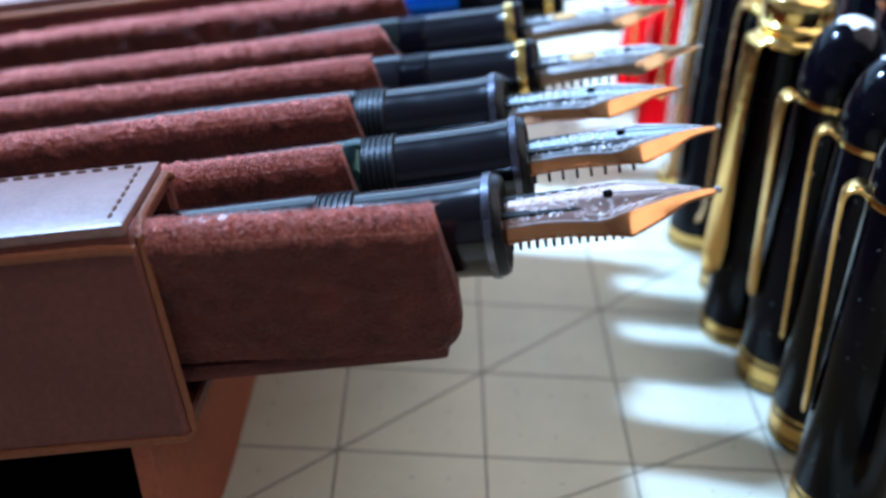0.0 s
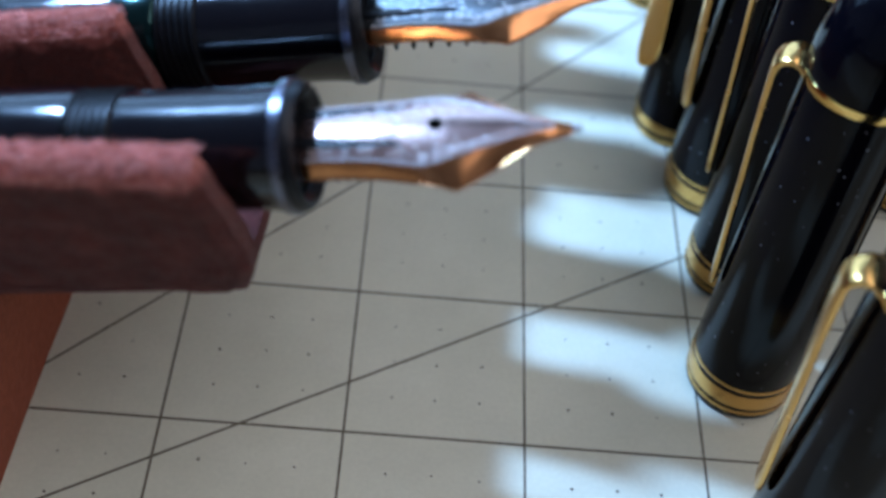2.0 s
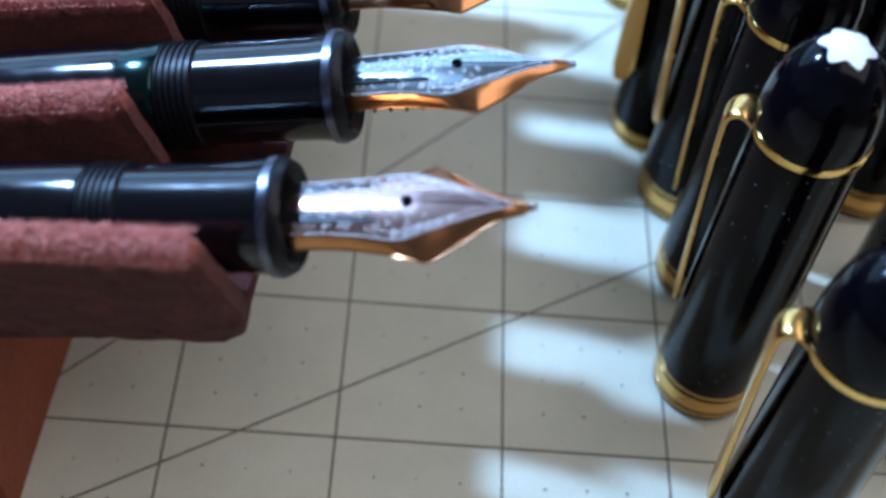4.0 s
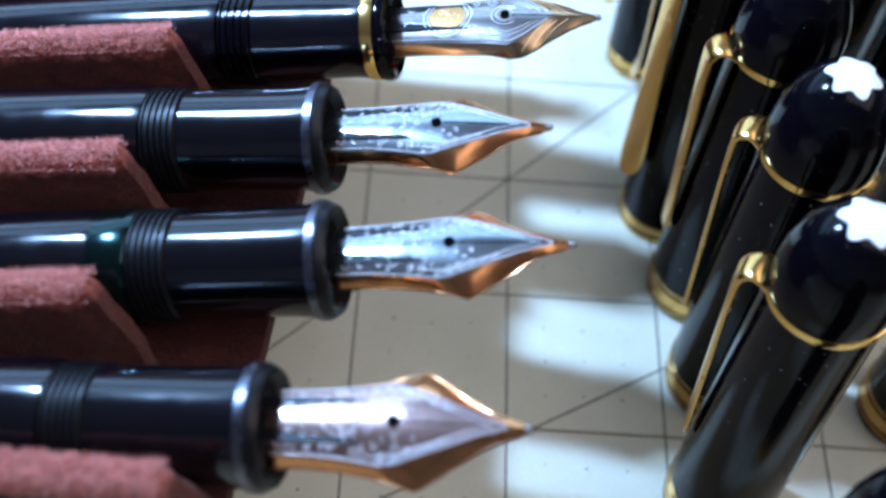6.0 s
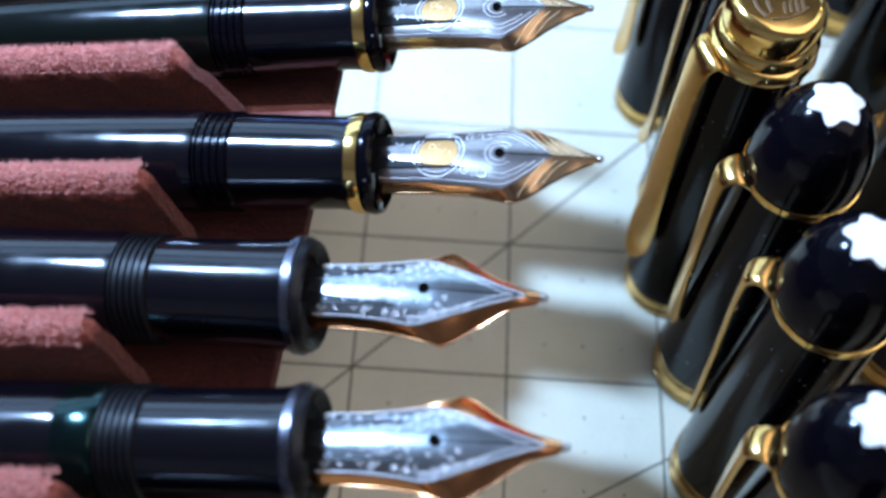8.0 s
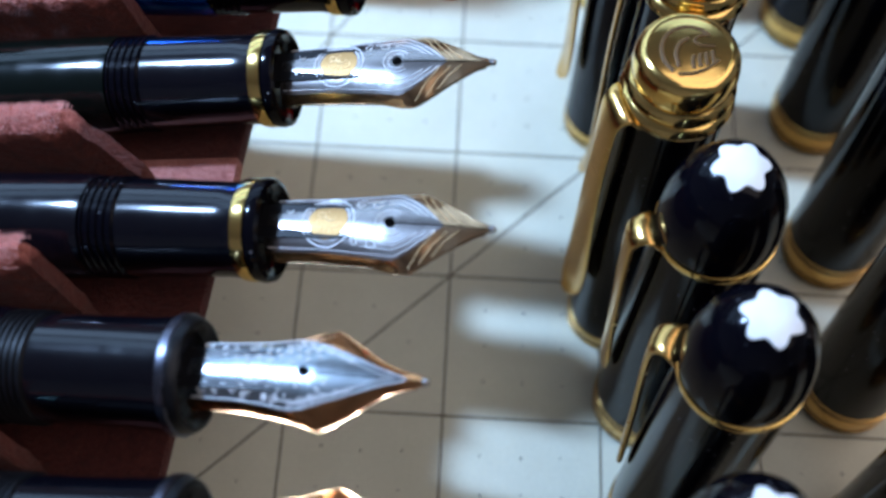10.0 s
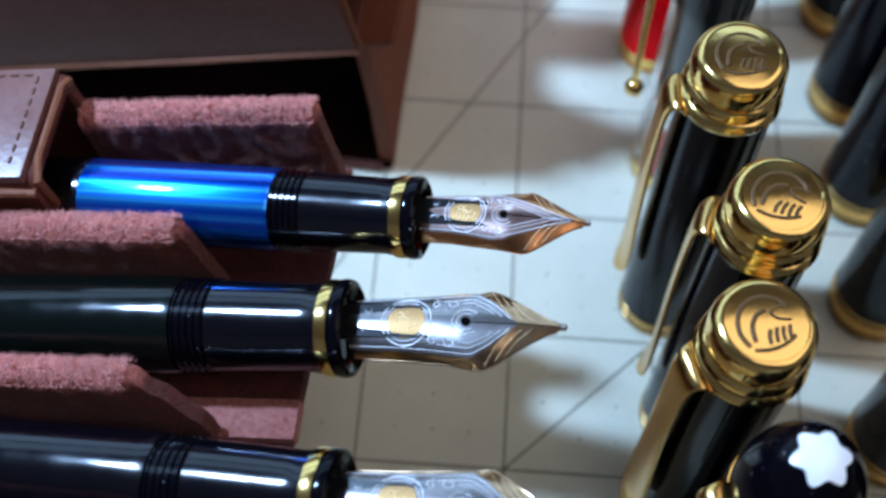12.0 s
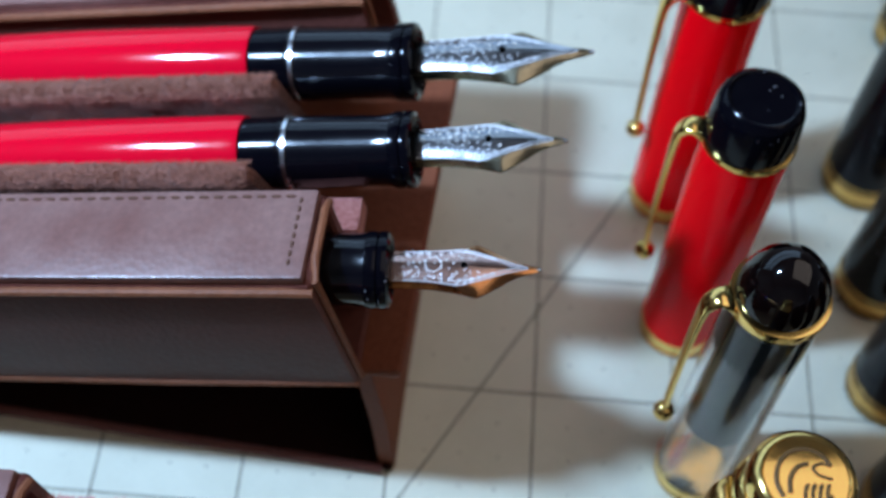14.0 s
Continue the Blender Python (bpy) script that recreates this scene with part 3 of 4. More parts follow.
def lying(x, y, z, yaw, tilt):
    """Pose of a pen whose section ends at x, y, z (millimetres), its nib raised by tilt degrees."""
    return pose(x * MM, y * MM, z * MM, 0, 0, yaw) @ pose(0, 0, 0, 0, -tilt, 0)


PENS = [
    (lying(4.1, 73.8, 63.1, -5.1, 13.3), "large glossy black fountain pen with rose-toned nib, grey ring", dict(r=6.2, nib_material=NIB_ROSE, nib=(25.4, 1.04, "script"), twist=6)),
    (lying(8.4, 95.5, 61.7, -2.7, 13.1), "large glossy black fountain pen with an engraved silver and gold nib", dict(r=6.4, nib=(25.8, 1.0, "script"), fins=8, window=(4.4, TEAL, "dark teal ink window"))),
    (lying(6.3, 113.8, 60.9, -5.1, 12.4), "glossy black fountain pen with a bright engraved nib and grey ring", dict(r=6.4, nib=(25.8, 1.0, "script"), fins=0)),
    (lying(12.5, 132.4, 60.9, -5.7, 13.2), "black fountain pen with gold ring and a crested two-tone nib", dict(r=6.1, ring="gold", nib=(26.0, 0.95, "crest"), nib_material=NIB_PALE, fins=10)),
    (lying(11.5, 154.7, 60.4, -3.5, 13.2), "dark green-black fountain pen with gold ring and crested nib", dict(r=6.1, ring="gold", nib=(26.3, 0.95, "crest"), nib_material=NIB_PALE, barrel=GREEN_BLACK, fins=0)),
    (lying(19.0, 169.3, 63.7, -6.5, 11.0), "blue striped fountain pen with black section, gold ring and small nib", dict(r=5.3, section=15.0, thread=4.2, ring="gold", nib=(21.1, 0.80, "crest"), nib_material=NIB_ROSE, window=(27.0, BLUE, "translucent striped blue barrel"), fins=0, barrel_end=60)),
    (lying(8.3, 224.1, 58.0, 1.5, 3.5), "black fountain pen with a slim nib, half inside a leather sleeve", dict(r=5.4, ring="plain", nib=(20.4, 0.72, "script"), nib_material=NIB_ROSE, fins=0, feed_drop=1.0, barrel_end=25.0)),
    (lying(10.2, 243.2, 60.7, -0.9, 10.8), "red fountain pen with black section and engraved steel nib", dict(r=5.6, section=19.3, thread=6.0, ring="plain", nib=(21.5, 0.80, "script"), nib_material=NIB_STEEL, feed_drop=1.2, barrel=RED_PEN, collar=True, smooth=True, fins=0)),
    (lying(9.1, 259.2, 61.5, -2.4, 11.0), "red fountain pen with black section and large steel nib", dict(r=5.9, section=19.3, thread=6.0, ring="plain", nib=(26.0, 0.90, "script"), nib_material=NIB_STEEL, feed_drop=1.2, barrel=RED_PEN, collar=True, smooth=True, fins=0)),
]
for m, label, options in PENS:
    fountain_pen(m, label, **options)

# ---- pen caps standing on their open ends ----


def star_mesh(z_at, r=3.0, lobe=0.45):
    bm = bmesh.new()
    rings = []
    for q in range(1, 6):
        rr = q / 5
        ring = []
        for i in range(48):
            t = math.tau * i / 48
            d = rr * (r + lobe * math.cos(6 * t)) * MM
            ring.append(bm.verts.new((d * math.cos(t), d * math.sin(t), z_at(d) + 0.00018)))
        rings.append(ring)
    c = bm.verts.new((0, 0, z_at(0) + 0.00018))
    for i in range(48):
        bm.faces.new((c, rings[0][i], rings[0][(i + 1) % 48]))
    for p, q in zip(rings, rings[1:]):
        for i in range(48):
            bm.faces.new((p[i], q[i], q[(i + 1) % 48], p[(i + 1) % 48]))
    edge = rings[-1]
    low = [bm.verts.new(v.co - Vector((0, 0, 0.0004))) for v in edge]
    for i in range(48):
        bm.faces.new((edge[i], low[i], low[(i + 1) % 48], edge[(i + 1) % 48]))
    return bm


DOME = [(7.35, 58.4), (7.45, 60.0), (7.30, 62.5), (6.85, 65.0), (6.0, 67.6), (4.8, 69.7), (3.2, 71.1), (1.6, 71.8), (0.0, 72.0)]


def dome_z(d):
    d = d / MM
    table = [(r, z) for r, z in DOME[::-1]]
    return lerp_table(table, d) * MM


def shell(profile_mm, inner_mm, n=44):
    """A hollow turned body: outer profile up, inner profile back down."""
    prof = [(z * MM, r * MM) for r, z in profile_mm] + [(z * MM, r * MM) for r, z in inner_mm[::-1]]
    bm = lathe(prof, "Z", n, close=False)
    return bm


def ring_band(r, z0, z1, proud=0.25, n=44):
    return lathe([(z0 * MM, (r - 0.3) * MM), ((z0 + 0.05) * MM, (r + proud * 0.7) * MM), ((z0 + z1) / 2 * MM, (r + proud) * MM), ((z1 - 0.05) * MM, (r + proud * 0.7) * MM), (z1 * MM, (r - 0.3) * MM)], "Z", n)


def cap_body(cap, r0, r1, z0, z1, material, label=""):
    inner = [(r0 - 1.3, z0), (r1 - 1.3, z1 - 2), (0.2, z1 - 1.9)]
    outer = [(r0 - 0.5, z0), (r0, z0 + 0.5), (r0 + 0.03, z0 + 6), ((r0 * 0.45 + r1 * 0.55) + 0.06, (z0 + z1) * 0.55), (r1, z1), (0.2, z1)]
    return part("cap_body", shell(outer, inner), material, cap, label)


def clip_mesh(pts, wide, thick, n=16, steps=4):
    """A clip bent smoothly through (x, z, (half-width, half-thickness)) points, in millimetres."""
    rows = [(x, z, w, t) for x, z, (w, t) in pts]
    fine = []
    for i in range(len(rows) - 1):
        p0, p1, p2, p3 = rows[max(i - 1, 0)], rows[i], rows[i + 1], rows[min(i + 2, len(rows) - 1)]
        for k in range(steps):
            u = k / steps
            fine.append([0.5 * (2 * b + (c - a) * u + (2 * a - 5 * b + 4 * c - d) * u * u + (3 * b - a - 3 * c + d) * u ** 3) for a, b, c, d in zip(p0, p1, p2, p3)])
    fine.append(list(rows[-1]))
    bm = bmesh.new()
    rings = []
    for i, (x, z, w, t) in enumerate(fine):
        p, q = fine[max(i - 1, 0)], fine[min(i + 1, len(fine) - 1)]
        d = Vector((q[0] - p[0], 0, q[1] - p[1])).normalized()
        out = Vector((-d.z, 0, d.x))
        ring = []
        for k in range(n):
            c, e = math.cos(math.tau * k / n), math.sin(math.tau * k / n)
            c, e = math.copysign(abs(c) ** 0.6, c), math.copysign(abs(e) ** 0.75, e)
            ring.append(bm.verts.new((Vector((x, 0, z)) + Vector((0, c * max(w, 0.1) * wide, 0)) + out * e * max(t, 0.1) * thick) * MM))
        rings.append(ring)
    for a, b in zip(rings, rings[1:]):
        for k in range(n):
            bm.faces.new((a[k], a[(k + 1) % n], b[(k + 1) % n], b[k]))
    bm.faces.new(rings[0])
    bm.faces.new(rings[-1])
    return bm


def star_cap(m, label, group):
    cap = thing("pen_cap", m, label, "pen cap", group)
    cap_body(cap, 7.75, 7.25, 0.0, 57.6, BLACK)
    part("lip_band", ring_band(7.75, 1.2, 1.9, 0.16), GOLD_DULL, cap, "thin gold band")
    part("lip_band", ring_band(7.75, 2.6, 5.4, 0.22), GOLD_DULL, cap, "broad gold band")
    part("lip_band", ring_band(7.75, 6.2, 6.8, 0.16), GOLD_DULL, cap, "thin gold band")
    part("clip_ring", ring_band(7.3, 57.3, 58.5, 0.32), GOLD, cap, "gold ring")
    part("dome", lathe([(z * MM, max(r, 0.05) * MM) for r, z in DOME], "Z", 44), BLACK, cap, "polished black domed finial")
    part("emblem", star_mesh(dome_z), WHITE, cap, "white rounded star emblem")
    pts = [(6.6, 57.6, (2.7, 0.4)), (7.4, 58.2, (2.5, 0.5)), (8.2, 58.55, (2.2, 0.55)), (9.1, 58.4, (1.9, 0.6)), (9.9, 57.7, (1.75, 0.6)), (10.2, 56.0, (1.55, 0.55)),
           (10.0, 49.0, (1.45, 0.5)), (9.5, 40.0, (1.35, 0.5)), (9.1, 32.0, (1.35, 0.5)), (8.8, 26.0, (1.55, 0.5)), (8.6, 22.0, (1.6, 0.5)), (8.5, 19.6, (1.2, 0.45)), (8.5, 18.8, (0.4, 0.3))]
    part("clip", clip_mesh(pts, 1.1, 1.0), GOLD_DULL, cap, "worn gold spring clip")
    return cap


def bent(pts, steps=5):
    """A smooth curve through (x, y) points."""
    out = []
    for i in range(len(pts) - 1):
        p0, p1, p2, p3 = pts[max(i - 1, 0)], pts[i], pts[i + 1], pts[min(i + 2, len(pts) - 1)]
        for k in range(steps):
            u = k / steps
            out.append(tuple(0.5 * (2 * b + (c - a) * u + (2 * a - 5 * b + 4 * c - d) * u * u + (3 * b - a - 3 * c + d) * u ** 3) for a, b, c, d in zip(p0, p1, p2, p3)))
    return out + [pts[-1]]


def crown_cap(m, label, group, r=6.8):
    cap = thing("pen_cap", m, label, "pen cap", group)
    cap_body(cap, r + 0.1, r - 0.25, 0.0, 62.2, BLACK)
    part("lip_band", ring_band(r + 0.1, 0.5, 1.3, 0.2), GOLD_DULL, cap, "thin gold band")
    part("lip_band", ring_band(r + 0.1, 2.2, 4.2, 0.2), GOLD_DULL, cap, "gold band")
    prof = [(62.0, r - 0.4), (62.2, r + 0.1), (62.9, r + 0.35), (63.5, r + 0.1), (63.9, r - 0.5), (64.3, r - 0.3), (65.2, r + 0.05), (66.0, r - 0.2), (66.4, r - 0.7), (66.9, r - 0.6),
            (68.6, r - 0.35), (69.9, r - 0.5), (70.8, r - 0.9), (71.3, r - 1.5), (71.35, r - 1.75), (71.12, r - 1.95), (71.22, r - 2.9), (71.36, r - 4.6), (71.42, 0.05)]
    part("crown", lathe([(z * MM, q * MM) for z, q in prof], "Z", 48), GOLD, cap, "stepped gold crown")

    def stroke(pts, half=0.20):
        part("emblem_stroke", tube([(-x * MM, -y * MM, (71.43 - 0.0128 * (x * x + y * y)) * MM) for x, y in bent(pts)], [(half * MM, 0.00016)] * (5 * len(pts) - 4), 6), PATINA, cap, "dark engraved emblem line")
    stroke([(-3.0, -2.4), (-3.5, -0.6), (-3.0, 1.4), (-1.6, 2.9), (0.4, 3.3), (2.2, 2.5), (3.0, 1.2)], 0.30)
    stroke([(3.0, 1.2), (1.9, 1.5), (0.9, 1.0), (1.4, 0.1), (2.9, -0.4)])
    stroke([(-2.2, -2.0), (-1.9, -0.2), (-0.9, 1.1), (0.4, 1.5)], 0.30)
    stroke([(-2.7, -2.9), (-0.9, -3.3), (1.0, -3.1), (2.6, -2.4)], 0.24)
    for q in range(4):
        stroke([(-0.6 + 0.85 * q, -2.7), (-0.45 + 0.85 * q, -1.8), (0.0 + 0.8 * q, -1.0)], 0.26)
    pts = [(r - 0.6, 62.6, (3.0, 0.45)), (r + 0.4, 63.1, (2.5, 0.55)), (r + 1.2, 62.7, (2.2, 0.55)), (r + 1.7, 61.4, (2.0, 0.5)), (r + 1.9, 58.5, (1.85, 0.5)), (r + 2.0, 50.0, (1.8, 0.5)),
           (r + 1.9, 40.0, (1.95, 0.5)), (r + 1.7, 30.0, (2.3, 0.5)), (r + 1.6, 23.0, (2.6, 0.45)), (r + 1.8, 18.5, (2.45, 0.4)), (r + 2.3, 16.3, (1.7, 0.35)), (r + 2.8, 15.2, (0.6, 0.25))]
    part("clip", clip_mesh(pts, 1.25, 1.0), GOLD_DULL, cap, "broad worn gold beak clip")
    return cap


def ball_clip(cap, r, z, reach):
    pts = [(r - 0.6, z - 0.3, (2.6, 0.5)), (r + 0.6, z + 0.5, (1.9, 0.7)), (r + 1.8, z + 0.6, (1.55, 0.75)), (r + 2.9, z - 0.5, (1.35, 0.7)), (r + 3.4, z - 3.0, (1.15, 0.6)),
           (r + 3.5, z - 14, (0.9, 0.5)), (r + 3.3, z - reach * 0.78, (0.8, 0.5)), (r + 3.1, z - reach + 1.2, (0.7, 0.5))]
    clip = part("clip", clip_mesh(pts, 1.0, 1.0, 12), GOLD, cap, "slim gold clip")
    part("clip_ball", ball(((r + 3.0) * MM, 0, (z - reach) * MM), 1.75 * MM), GOLD, clip, "gold ball at the clip's end")


def red_cap(m, label, group, r=7.1):
    cap = thing("pen_cap", m, label, "pen cap", group)
    cap_body(cap, r, r - 0.2, 0.0, 57.8, RED)
    part("lip_band", ring_band(r, 0.3, 1.0, 0.2), GOLD_DULL, cap, "thin gold band")
    part("lip_band", ring_band(r, 1.4, 4.4, 0.22), GOLD, cap, "broad gold band")
    part("clip_ring", ring_band(r - 0.1, 57.6, 58.7, 0.3), GOLD, cap, "gold ring")
    prof = [(58.5, r - 0.2), (59.0, r - 0.1), (62.3, r - 0.25), (65.0, r - 0.5), (66.6, r - 1.0), (67.2, r - 1.8), (67.1, r - 2.1), (66.7, r - 2.3), (66.6, 0.05)]
    part("finial", lathe([(z * MM, q * MM) for z, q in prof], "Z", 44), BLACK, cap, "glossy black flat-topped finial")
    ball_clip(cap, r, 58.3, 34.0)
    return cap


def clear_cap(m, label, group, r=6.7):
    cap = thing("pen_cap", m, label, "pen cap", group)
    cap_body(cap, r, r - 0.2, 0.0, 59.4, CLEAR, "clear acrylic tube")
    part("inner_cap", lathe([(23 * MM, 0.05 * MM), (23 * MM, 5.0 * MM), (40 * MM, 5.2 * MM), (57.1 * MM, 5.3 * MM), (57.2 * MM, 0.05 * MM)], "Z", 32), BLACK_SOFT, cap, "dark inner cap")
    part("lip_band", ring_band(r, 0.3, 1.0, 0.2), GOLD_DULL, cap, "thin gold band")
    part("lip_band", ring_band(r, 1.6, 4.0, 0.2), GOLD, cap, "gold band")
    part("clip_ring", ring_band(r - 0.1, 59.2, 61.0, 0.35), GOLD, cap, "gold ring")
    prof = [(60.8, r - 0.5), (61.6, r - 0.4), (63.6, r - 0.7), (65.8, r - 1.5), (67.8, r - 2.9), (69.1, r - 4.5), (69.6, r - 6.0), (69.7, 0.05)]
    part("dome", lathe([(z * MM, q * MM) for z, q in prof], "Z", 44), WINE, cap, "dark domed finial")
    ball_clip(cap, r, 60.2, 34.5)
    return cap


FRONT = "pen caps in the front row"
BACK = "pen caps in the back row"


def standing(x, y, azimuth):
    return pose(x * MM, y * MM, 0.00005, 0, 0, azimuth)


first = star_cap(standing(67.0, 66.4, 170), "glossy black pen cap with white star dome and gold clip", FRONT)
for x, y, a in ((64.9, 98.0, 164), (66.7, 119.3, 161), (64.8, 137.7, 188)):
    copy_thing(first, standing(x, y, a))
gold_1 = crown_cap(standing(59.9, 153.7, 200), "black pen cap with engraved gold crown and broad clip", FRONT)
copy_thing(gold_1, standing(62.9, 171.2, 168))
copy_thing(gold_1, standing(59.3, 192.9, 185))
clear_cap(standing(61.4, 223.4, 189), "clear pen cap with dark dome and gold ball clip", FRONT)
red_1 = red_cap(standing(59.5, 252.4, 176), "red pen cap with black top and gold ball clip", FRONT)
copy_thing(red_1, standing(57.8, 282.6, 196))
second = star_cap(standing(98.2, 91.0, 160), "black pen cap with brass bands beside the front row", BACK)
for i, y in enumerate((116.0, 142.0, 168.0, 195.5, 219.3, 242.0, 264.2, 290.0)):
    copy_thing(second, standing(98.0, y, 0 + 11 * ((i * 7) % 5)))

copy_thing(second, standing(113.5, 331.0, 25))

# ---- leather pen cases ----


def flap_mesh(length, height, thick, seed, slant=6.5):
    """An upright suede divider along -x, its front end cut at a slant; the origin is the top front corner."""
    bm = bmesh.new()
    nx, nz = 110, 26
    sheets = []
    for side in (-1, 1):
        rows = []
        for i in range(nx + 1):
            row = []
            for j in range(nz + 1):
                v = j / nz
                z = -height * v
                end = slant * MM * min(1, v / 0.55) - max(0, (v - 0.8) / 0.2) ** 2 * 0.0022
                x = -length + (length + end) * (i / nx)
                t = thick / 2 * (math.sqrt(max(0.0, 1 - (1 - min(1, v / 0.10)) ** 2)) * 0.75 + 0.25)
                t *= 0.55 + 0.45 * min(1, (1 - i / nx) * nx / 4)
                wob = 0.0005 * noise.noise(Vector((x * 60, seed * 3.1, z * 60))) + 0.00035 * noise.noise(Vector((x * 450, seed, z * 450)))
                zz = z + (0.0005 * noise.noise(Vector((x * 120, seed, 0))) + 0.0009 * noise.noise(Vector((x * 700, seed, side * 1.0)))) * (1 - v)
                row.append(bm.verts.new((x, side * t + wob, zz)))
            rows.append(row)
        sheets.append(rows)
    a, b = sheets
    for i in range(nx):
        for j in range(nz):
            bm.faces.new((a[i][j], a[i + 1][j], a[i + 1][j + 1], a[i][j + 1]))
            bm.faces.new((b[i][j], b[i][j + 1], b[i + 1][j + 1], b[i + 1][j]))
        bm.faces.new((a[i][0], b[i][0], b[i + 1][0], a[i + 1][0]))
        bm.faces.new((a[i][nz], a[i + 1][nz], b[i + 1][nz], b[i][nz]))
    for j in range(nz):
        bm.faces.new((a[nx][j], b[nx][j], b[nx][j + 1], a[nx][j + 1]))
        bm.faces.new((a[0][j], a[0][j + 1], b[0][j + 1], b[0][j]))
    return bm


def nap_mesh(length, thick, seed, count, slant=6.5, height=0.02):
    """Short loose fibres standing on a divider's top edge."""
    rg = random.Random(seed)
    bm = bmesh.new()
    for _ in range(count):
        x = -length * rg.random() ** 1.1
        y = max(-0.49, min(0.49, rg.gauss(0, 0.3))) * thick
        q = max(0.0, (abs(y) / (thick / 2) - 0.25) / 0.75)
        z = -0.1 * height * (1 - math.sqrt(max(0.0, 1 - q * q))) - 0.0001
        p = Vector((x, y, z))
        d = Vector((rg.gauss(0, 0.6), rg.gauss(math.copysign(0.5, y), 0.5), rg.uniform(0.2, 1.0))).normalized()
        l, w = rg.uniform(0.0003, 0.0010), rg.uniform(0.00004, 0.00009)
        s = d.cross(Vector((rg.gauss(0, 1), rg.gauss(0, 1), rg.gauss(0, 1)))).normalized() * w
        t = d.cross(s).normalized() * w
        base = [bm.verts.new(p + q) for q in (s, -0.5 * s + 0.87 * t, -0.5 * s - 0.87 * t)]
        tip = bm.verts.new(p + d * l)
        for q in range(3):
            bm.faces.new((base[q], base[(q + 1) % 3], tip))
    return bm


def sleeve_mesh(length, y0, y1, z0, z1, t=0.0022):
    """A hollow leather sleeve along -x, open at its front end."""
    bm = bmesh.new()

    def loop(x, inset, bow):
        a, b, c, d = y0 + inset, y1 - inset, z0 + inset, z1 - inset
        r = 0.0016 - inset * 0.4
        pts = []
        for cy, cz, q in ((b - r, d - r, 0), (a + r, d - r, 1), (a + r, c + r, 2), (b - r, c + r, 3)):
            for k in range(4):
                ang = math.pi / 2 * (q + k / 3)
                pts.append(Vector((x, cy + r * math.cos(ang), cz + r * math.sin(ang))))
        return [bm.verts.new(p) for p in pts]

    n = 16
    outer = [loop(-length + (length - 0.0005) * i / n, 0.0, 0) for i in range(n + 1)] + [loop(0, 0.0004, 0)]
    inner = [loop(0, t - 0.0004, 0), loop(-0.0005, t, 0), loop(-length * 0.6, t, 0)]
    chain = outer + inner
    for p, q in zip(chain, chain[1:]):
        for k in range(16):
            bm.faces.new((p[k], p[(k + 1) % 16], q[(k + 1) % 16], q[k]))
    bm.faces.new(chain[0])
    bm.faces.new(chain[-1])
    for v in bm.verts:
        v.co.z += 0.00022 * noise.noise(Vector((v.co.x * 30, v.co.y * 50, 1.3)))
        v.co.y += 0.0004 * noise.noise(Vector((v.co.x * 26, 4.0, v.co.z * 40)))
    return bm


def stitch_row(parent, a, b, count):
    a, b = Vector(a), Vector(b)
    d = (b - a) / count
    me = None
    for i in range(count):
        p = a + d * (i + 0.5)
        if me is None:
            dv = d * 0.33
            me = mesh_of("stitch", tube([-dv, -dv * 0.5, dv * 0.5, dv], [0.00012, 0.00026, 0.00026, 0.00012], 6), THREAD)
        st = new("stitch", me)
        st.parent = parent
        st.location = p


def skewed(bm, x_end, y0, slope=0.045):
    """Shift the front edge of a board along x as y grows."""
    for v in bm.verts:
        if v.co.x > x_end - 0.01:
            v.co.x += slope * (v.co.y - y0)
    return bm


def tail_back(bm, x_end, y0, slope=0.045):
    """Shift the near long edge of a board back as it runs away from the front."""
    for v in bm.verts:
        if v.co.y < y0 + 0.01:
            v.co.y += slope * (x_end - v.co.x)
    return bm


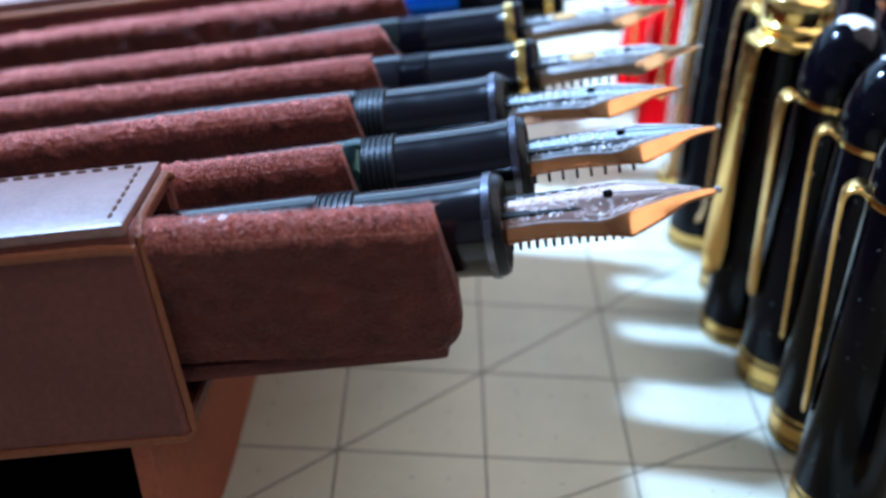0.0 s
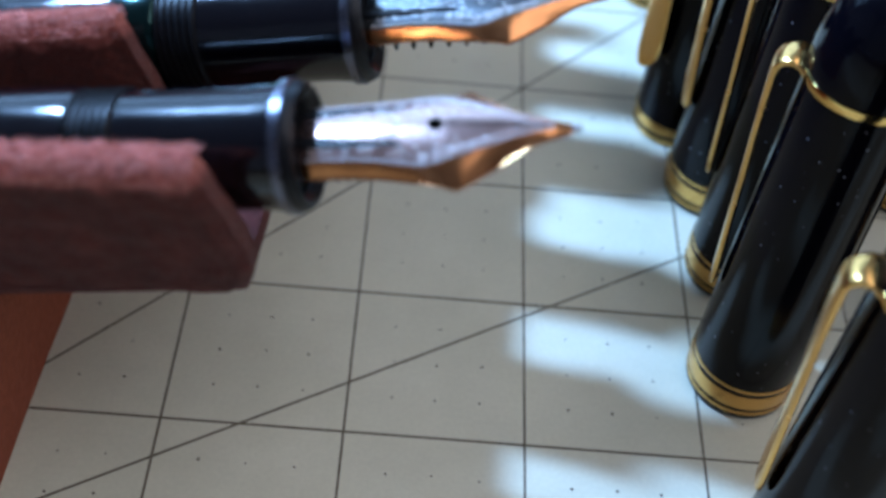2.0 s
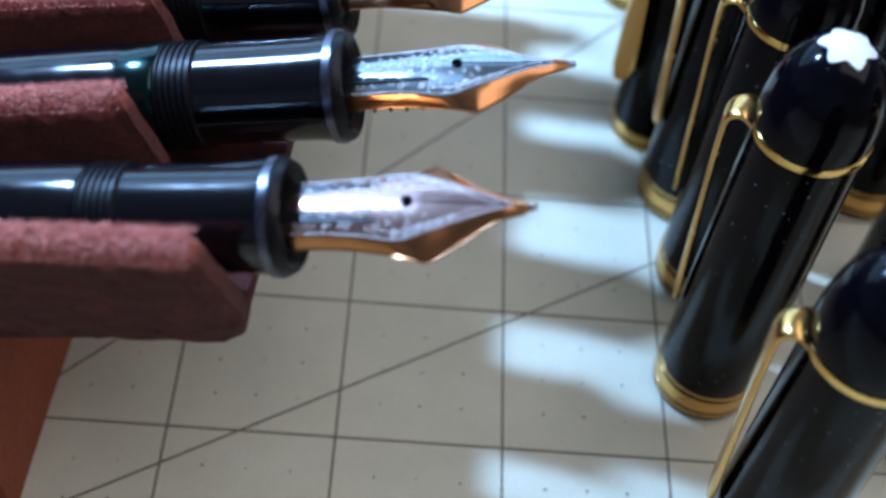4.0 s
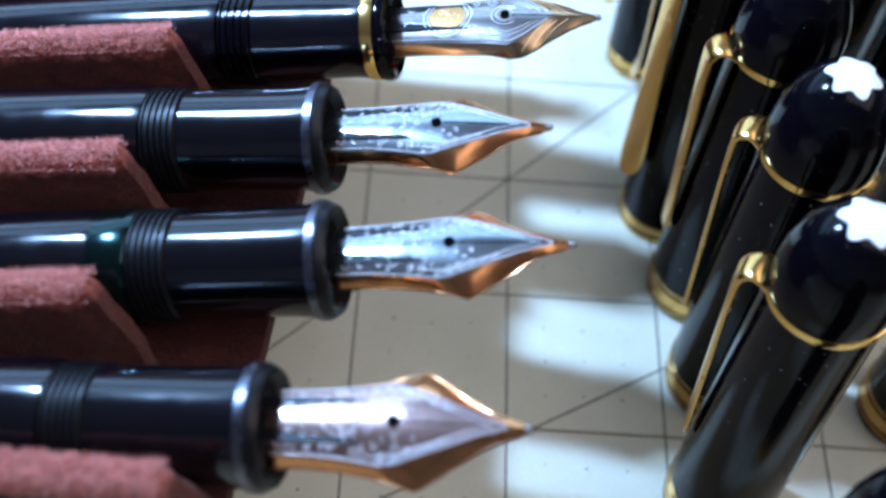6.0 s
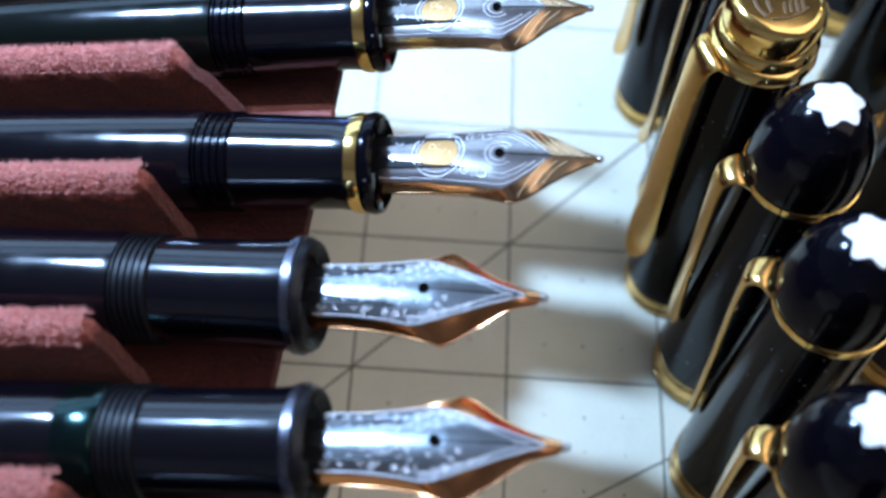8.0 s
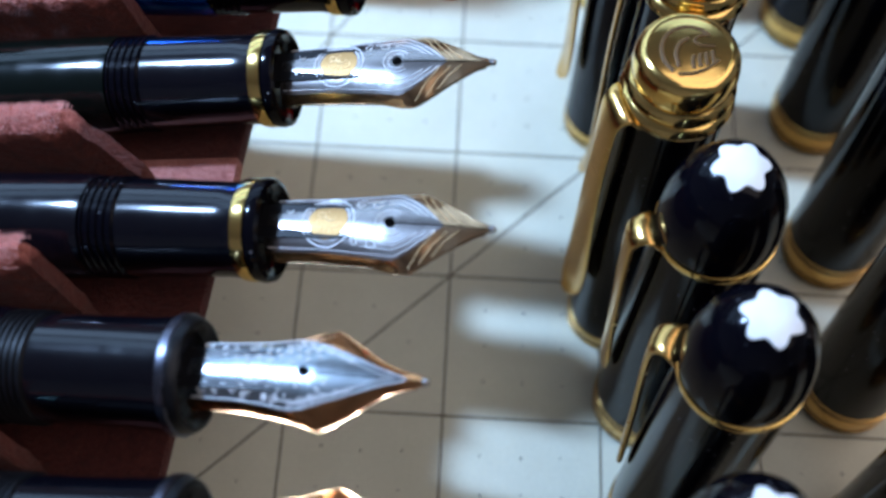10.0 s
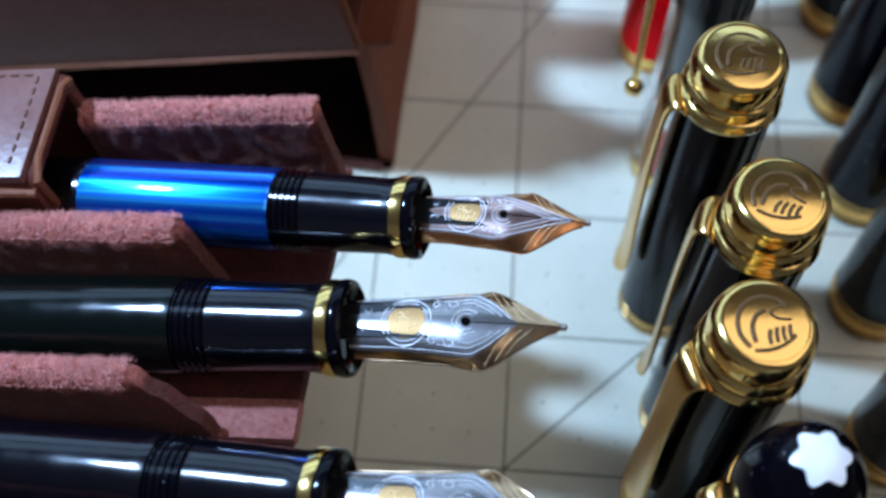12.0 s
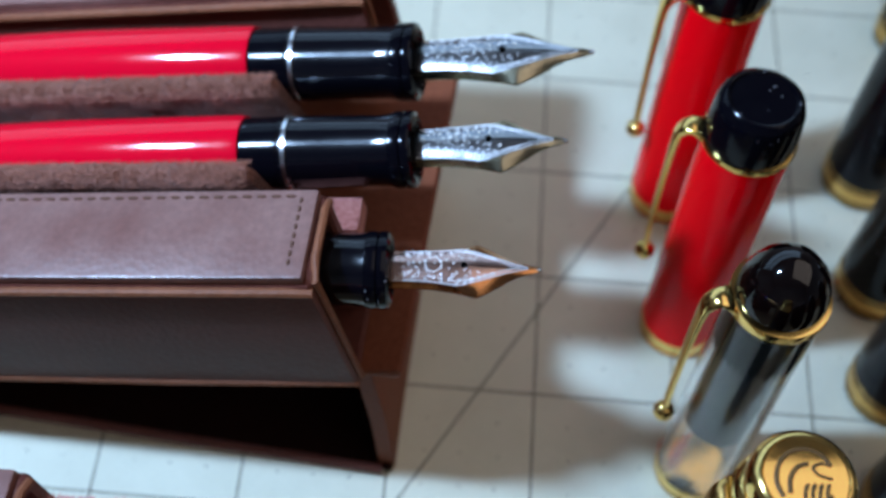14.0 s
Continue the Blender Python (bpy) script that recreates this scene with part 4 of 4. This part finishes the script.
def pen_case(label, origin, yaw, tilt, width, sleeves, foot, tray, front, floor_material, length=0.15):
    """A leather case propped on a stand. origin: the front sleeve's lower front corner (the case's own axes, x towards the nibs)."""
    case = thing("pen_case", pose(origin[0], origin[1], 0, 0, 0, yaw), label, "pen case", "leather pen cases")
    up = pose(0, 0, origin[2]) @ pose(0, 0, 0, 0, -tilt, 0)
    for s_label, x, y0, y1, z0, z1 in sleeves:
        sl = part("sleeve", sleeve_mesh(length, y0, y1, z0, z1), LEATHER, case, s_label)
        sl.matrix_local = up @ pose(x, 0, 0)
        tp = part("top_panel", box(-length, -0.0008, y0 + 0.0003, y1 - 0.0004, z1 - 0.0006, z1 + 0.0011, 0.0005), LEATHER_TOP, sl, "pale glossy leather top")
        stitch_row(tp, (-0.0030, y0 + 0.0020, z1 + 0.00115), (-0.0030, y1 - 0.0016, z1 + 0.00115), 8)
        stitch_row(tp, (-0.0035, y1 - 0.0016, z1 + 0.00115), (-0.075, y1 - 0.0016, z1 + 0.00115), 34)
        part("edge_welt", tube([(-length, y0 - 0.0002, z1 - 0.0016), (-length / 2, y0 - 0.0004, z1 - 0.0015), (-0.004, y0 - 0.0003, z1 - 0.0016), (0.0, y0, z1 - 0.0022)], 0.0007, 8), LEATHER_TAN, sl, "tan folded leather edge")
        part("lower_edge", tube([(-length, y0 + 0.0004, z0 + 0.0006), (-0.03, y0 + 0.0001, z0 + 0.0004), (0.0, y0 + 0.0004, z0 + 0.0006)], 0.0006, 8), LEATHER_TAN, sl, "worn leather lower edge")
        part("end_edge", tube([(0.0003, y0 + 0.0012, z0 + 0.001), (0.0004, y0 + 0.0011, (z0 + z1) / 2), (0.0003, y0 + 0.0012, z1 - 0.001), (0.0003, y0 + 0.004, z1 + 0.0002), (0.0003, y1 - 0.003, z1 + 0.0002), (0.0003, y1 - 0.0011, z1 - 0.001)], 0.0006, 8), LEATHER_TAN, sl, "tan raw leather edge")
    # floor of the case and back wall of the stand
    fl = part("tray", skewed(box(-length, tray[0], tray[2], width - 0.001, 0.0, 0.0024, 0.0009), tray[0], tray[2]), floor_material, case, "red-brown floor")
    fl.matrix_local = up @ pose(0, 0, tray[1] - 0.001)
    fx0, fy0, fy1, ftop = foot
    part("stand_panel", foot_mesh(fx0, fy0, fy1, ftop), front, case, "red-brown leather stand panel")
    part("base_board", tail_back(box(-length + 0.01, fx0 - 0.0004, fy0 - 0.001, fy1, 0.0, 0.0019, 0.0006), fx0, fy0), BASE_SHADE, case, "leather base blackened for the shade under the case")
    part("base_edge", tail_back(tube([(-length + 0.01, fy0 - 0.0012, 0.0013), (-0.03, fy0 - 0.0014, 0.0012), (fx0 - 0.002, fy0 - 0.0012, 0.0013)], [(0.0009, 0.0012)] * 3, 8), fx0, fy0), LEATHER, case, "dark brown leather edge")
    return case


def foot_mesh(x, y0, y1, top):
    bm = bmesh.new()
    n = 20
    cols = []
    for i in range(n + 1):
        v = i / n
        y = y0 + (y1 - y0) * v
        bow = 0.0006 * noise.noise(Vector((y * 40, 2.0, 0)))
        cols.append([bm.verts.new(p) for p in ((x + bow, y, 0.0), (x - 0.0012 + bow, y, top * 0.5), (x - 0.0035 + bow, y, top), (x - 0.0060 + bow, y, top), (x - 0.0038 + bow, y, top * 0.5), (x - 0.0026 + bow, y, 0.0))])
    for p, q in zip(cols, cols[1:]):
        for k in range(6):
            bm.faces.new((p[k], p[(k + 1) % 6], q[(k + 1) % 6], q[k]))
    bm.faces.new(cols[0])
    bm.faces.new(cols[-1])
    return bm


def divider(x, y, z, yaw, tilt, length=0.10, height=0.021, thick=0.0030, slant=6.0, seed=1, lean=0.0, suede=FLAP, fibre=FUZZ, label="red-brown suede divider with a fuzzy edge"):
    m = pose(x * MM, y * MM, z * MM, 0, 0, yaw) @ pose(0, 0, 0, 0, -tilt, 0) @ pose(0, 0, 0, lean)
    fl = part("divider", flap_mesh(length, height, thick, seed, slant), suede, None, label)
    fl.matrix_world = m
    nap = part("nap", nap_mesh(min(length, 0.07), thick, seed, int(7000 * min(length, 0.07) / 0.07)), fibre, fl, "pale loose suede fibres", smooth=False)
    tagged(nap, kind="stuff")
    return fl


case_1 = pen_case("brown leather pen case with suede dividers, propped open on its stand", (-0.034, 0.0656, 0.037), -2.0, 11.0, 0.123,
                  [("brown leather front sleeve with a paler top", 0.0, 0.0, 0.0185, -0.003, 0.0270), ("brown leather rear sleeve with stitched rounded end", 0.004, 0.1045, 0.123, 0.006, 0.0275)],
                  (-0.0025, 0.002, 0.121, 0.037), (0.0335, 0.0035, 0.005), LEATHER_FOOT, SUEDE)
bpy.context.view_layer.update()


def into(case, ob):
    """Keep a divider where it stands, as a part of its case."""
    m = ob.matrix_world.copy()
    ob.parent = case
    ob.matrix_parent_inverse = case.matrix_world.inverted()
    ob.matrix_basis = m


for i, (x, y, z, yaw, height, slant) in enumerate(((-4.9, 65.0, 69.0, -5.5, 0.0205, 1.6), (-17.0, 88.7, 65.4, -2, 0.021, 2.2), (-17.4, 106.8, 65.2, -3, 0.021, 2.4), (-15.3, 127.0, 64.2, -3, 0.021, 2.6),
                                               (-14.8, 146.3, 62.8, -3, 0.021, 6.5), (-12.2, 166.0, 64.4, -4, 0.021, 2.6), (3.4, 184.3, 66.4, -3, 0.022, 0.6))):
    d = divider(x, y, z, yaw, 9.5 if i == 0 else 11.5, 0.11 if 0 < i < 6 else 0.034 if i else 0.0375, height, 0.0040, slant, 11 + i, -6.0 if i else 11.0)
    bpy.context.view_layer.update()
    into(case_1, d)

# thin pale piece standing in for a patch of light on the tray
lit_patch = part("lit_tray_patch", box(-0.020, 0.0, 0.0, 0.0056, -0.0012, 0.0011, 0.0005), SUEDE_EDGE, None, "pale pink patch for the light on the suede tray")
lit_patch.matrix_world = pose(0.0048, 0.1433, 0.0496, 0, 0, -2) @ pose(0, 0, 0, 0, -11, 0)
bpy.context.view_layer.update()
into(case_1, lit_patch)

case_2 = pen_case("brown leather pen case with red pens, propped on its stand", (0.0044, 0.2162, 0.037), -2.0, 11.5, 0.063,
                  [("brown leather front sleeve with a paler top", 0.0, 0.0, 0.0150, 0.0, 0.0290), ("brown leather rear sleeve", -0.002, 0.0545, 0.070, 0.004, 0.0272)],
                  (0.0045, 0.003, 0.068, 0.037), (0.006, 0.0, 0.002), LEATHER_SHADED, LEATHER_SHADED)
bpy.context.view_layer.update()
for i, (x, y, z, yaw, height, slant) in enumerate(((-13.0, 235.5, 63.5, -2, 0.017, 3.0), (-12.0, 251.8, 63.5, -2, 0.017, 3.0))):
    d = divider(x, y, z, yaw, 11.0, 0.10, height, 0.0038, slant, 31 + i, 0.0, FLAP_BROWN, FUZZ_BROWN, "worn brown suede divider")
    bpy.context.view_layer.update()
    into(case_2, d)

lining = part("lining", box(-0.024, 0.0, 0.0, 0.0062, 0.0, 0.0035, 0.0009), SUEDE_EDGE, None, "pink worn suede lining")
lining.matrix_world = pose(0.0035, 0.2322, 0.0515, 0, 0, -2) @ pose(0, 0, 0, 0, -11, 0)
bpy.context.view_layer.update()
into(case_2, lining)
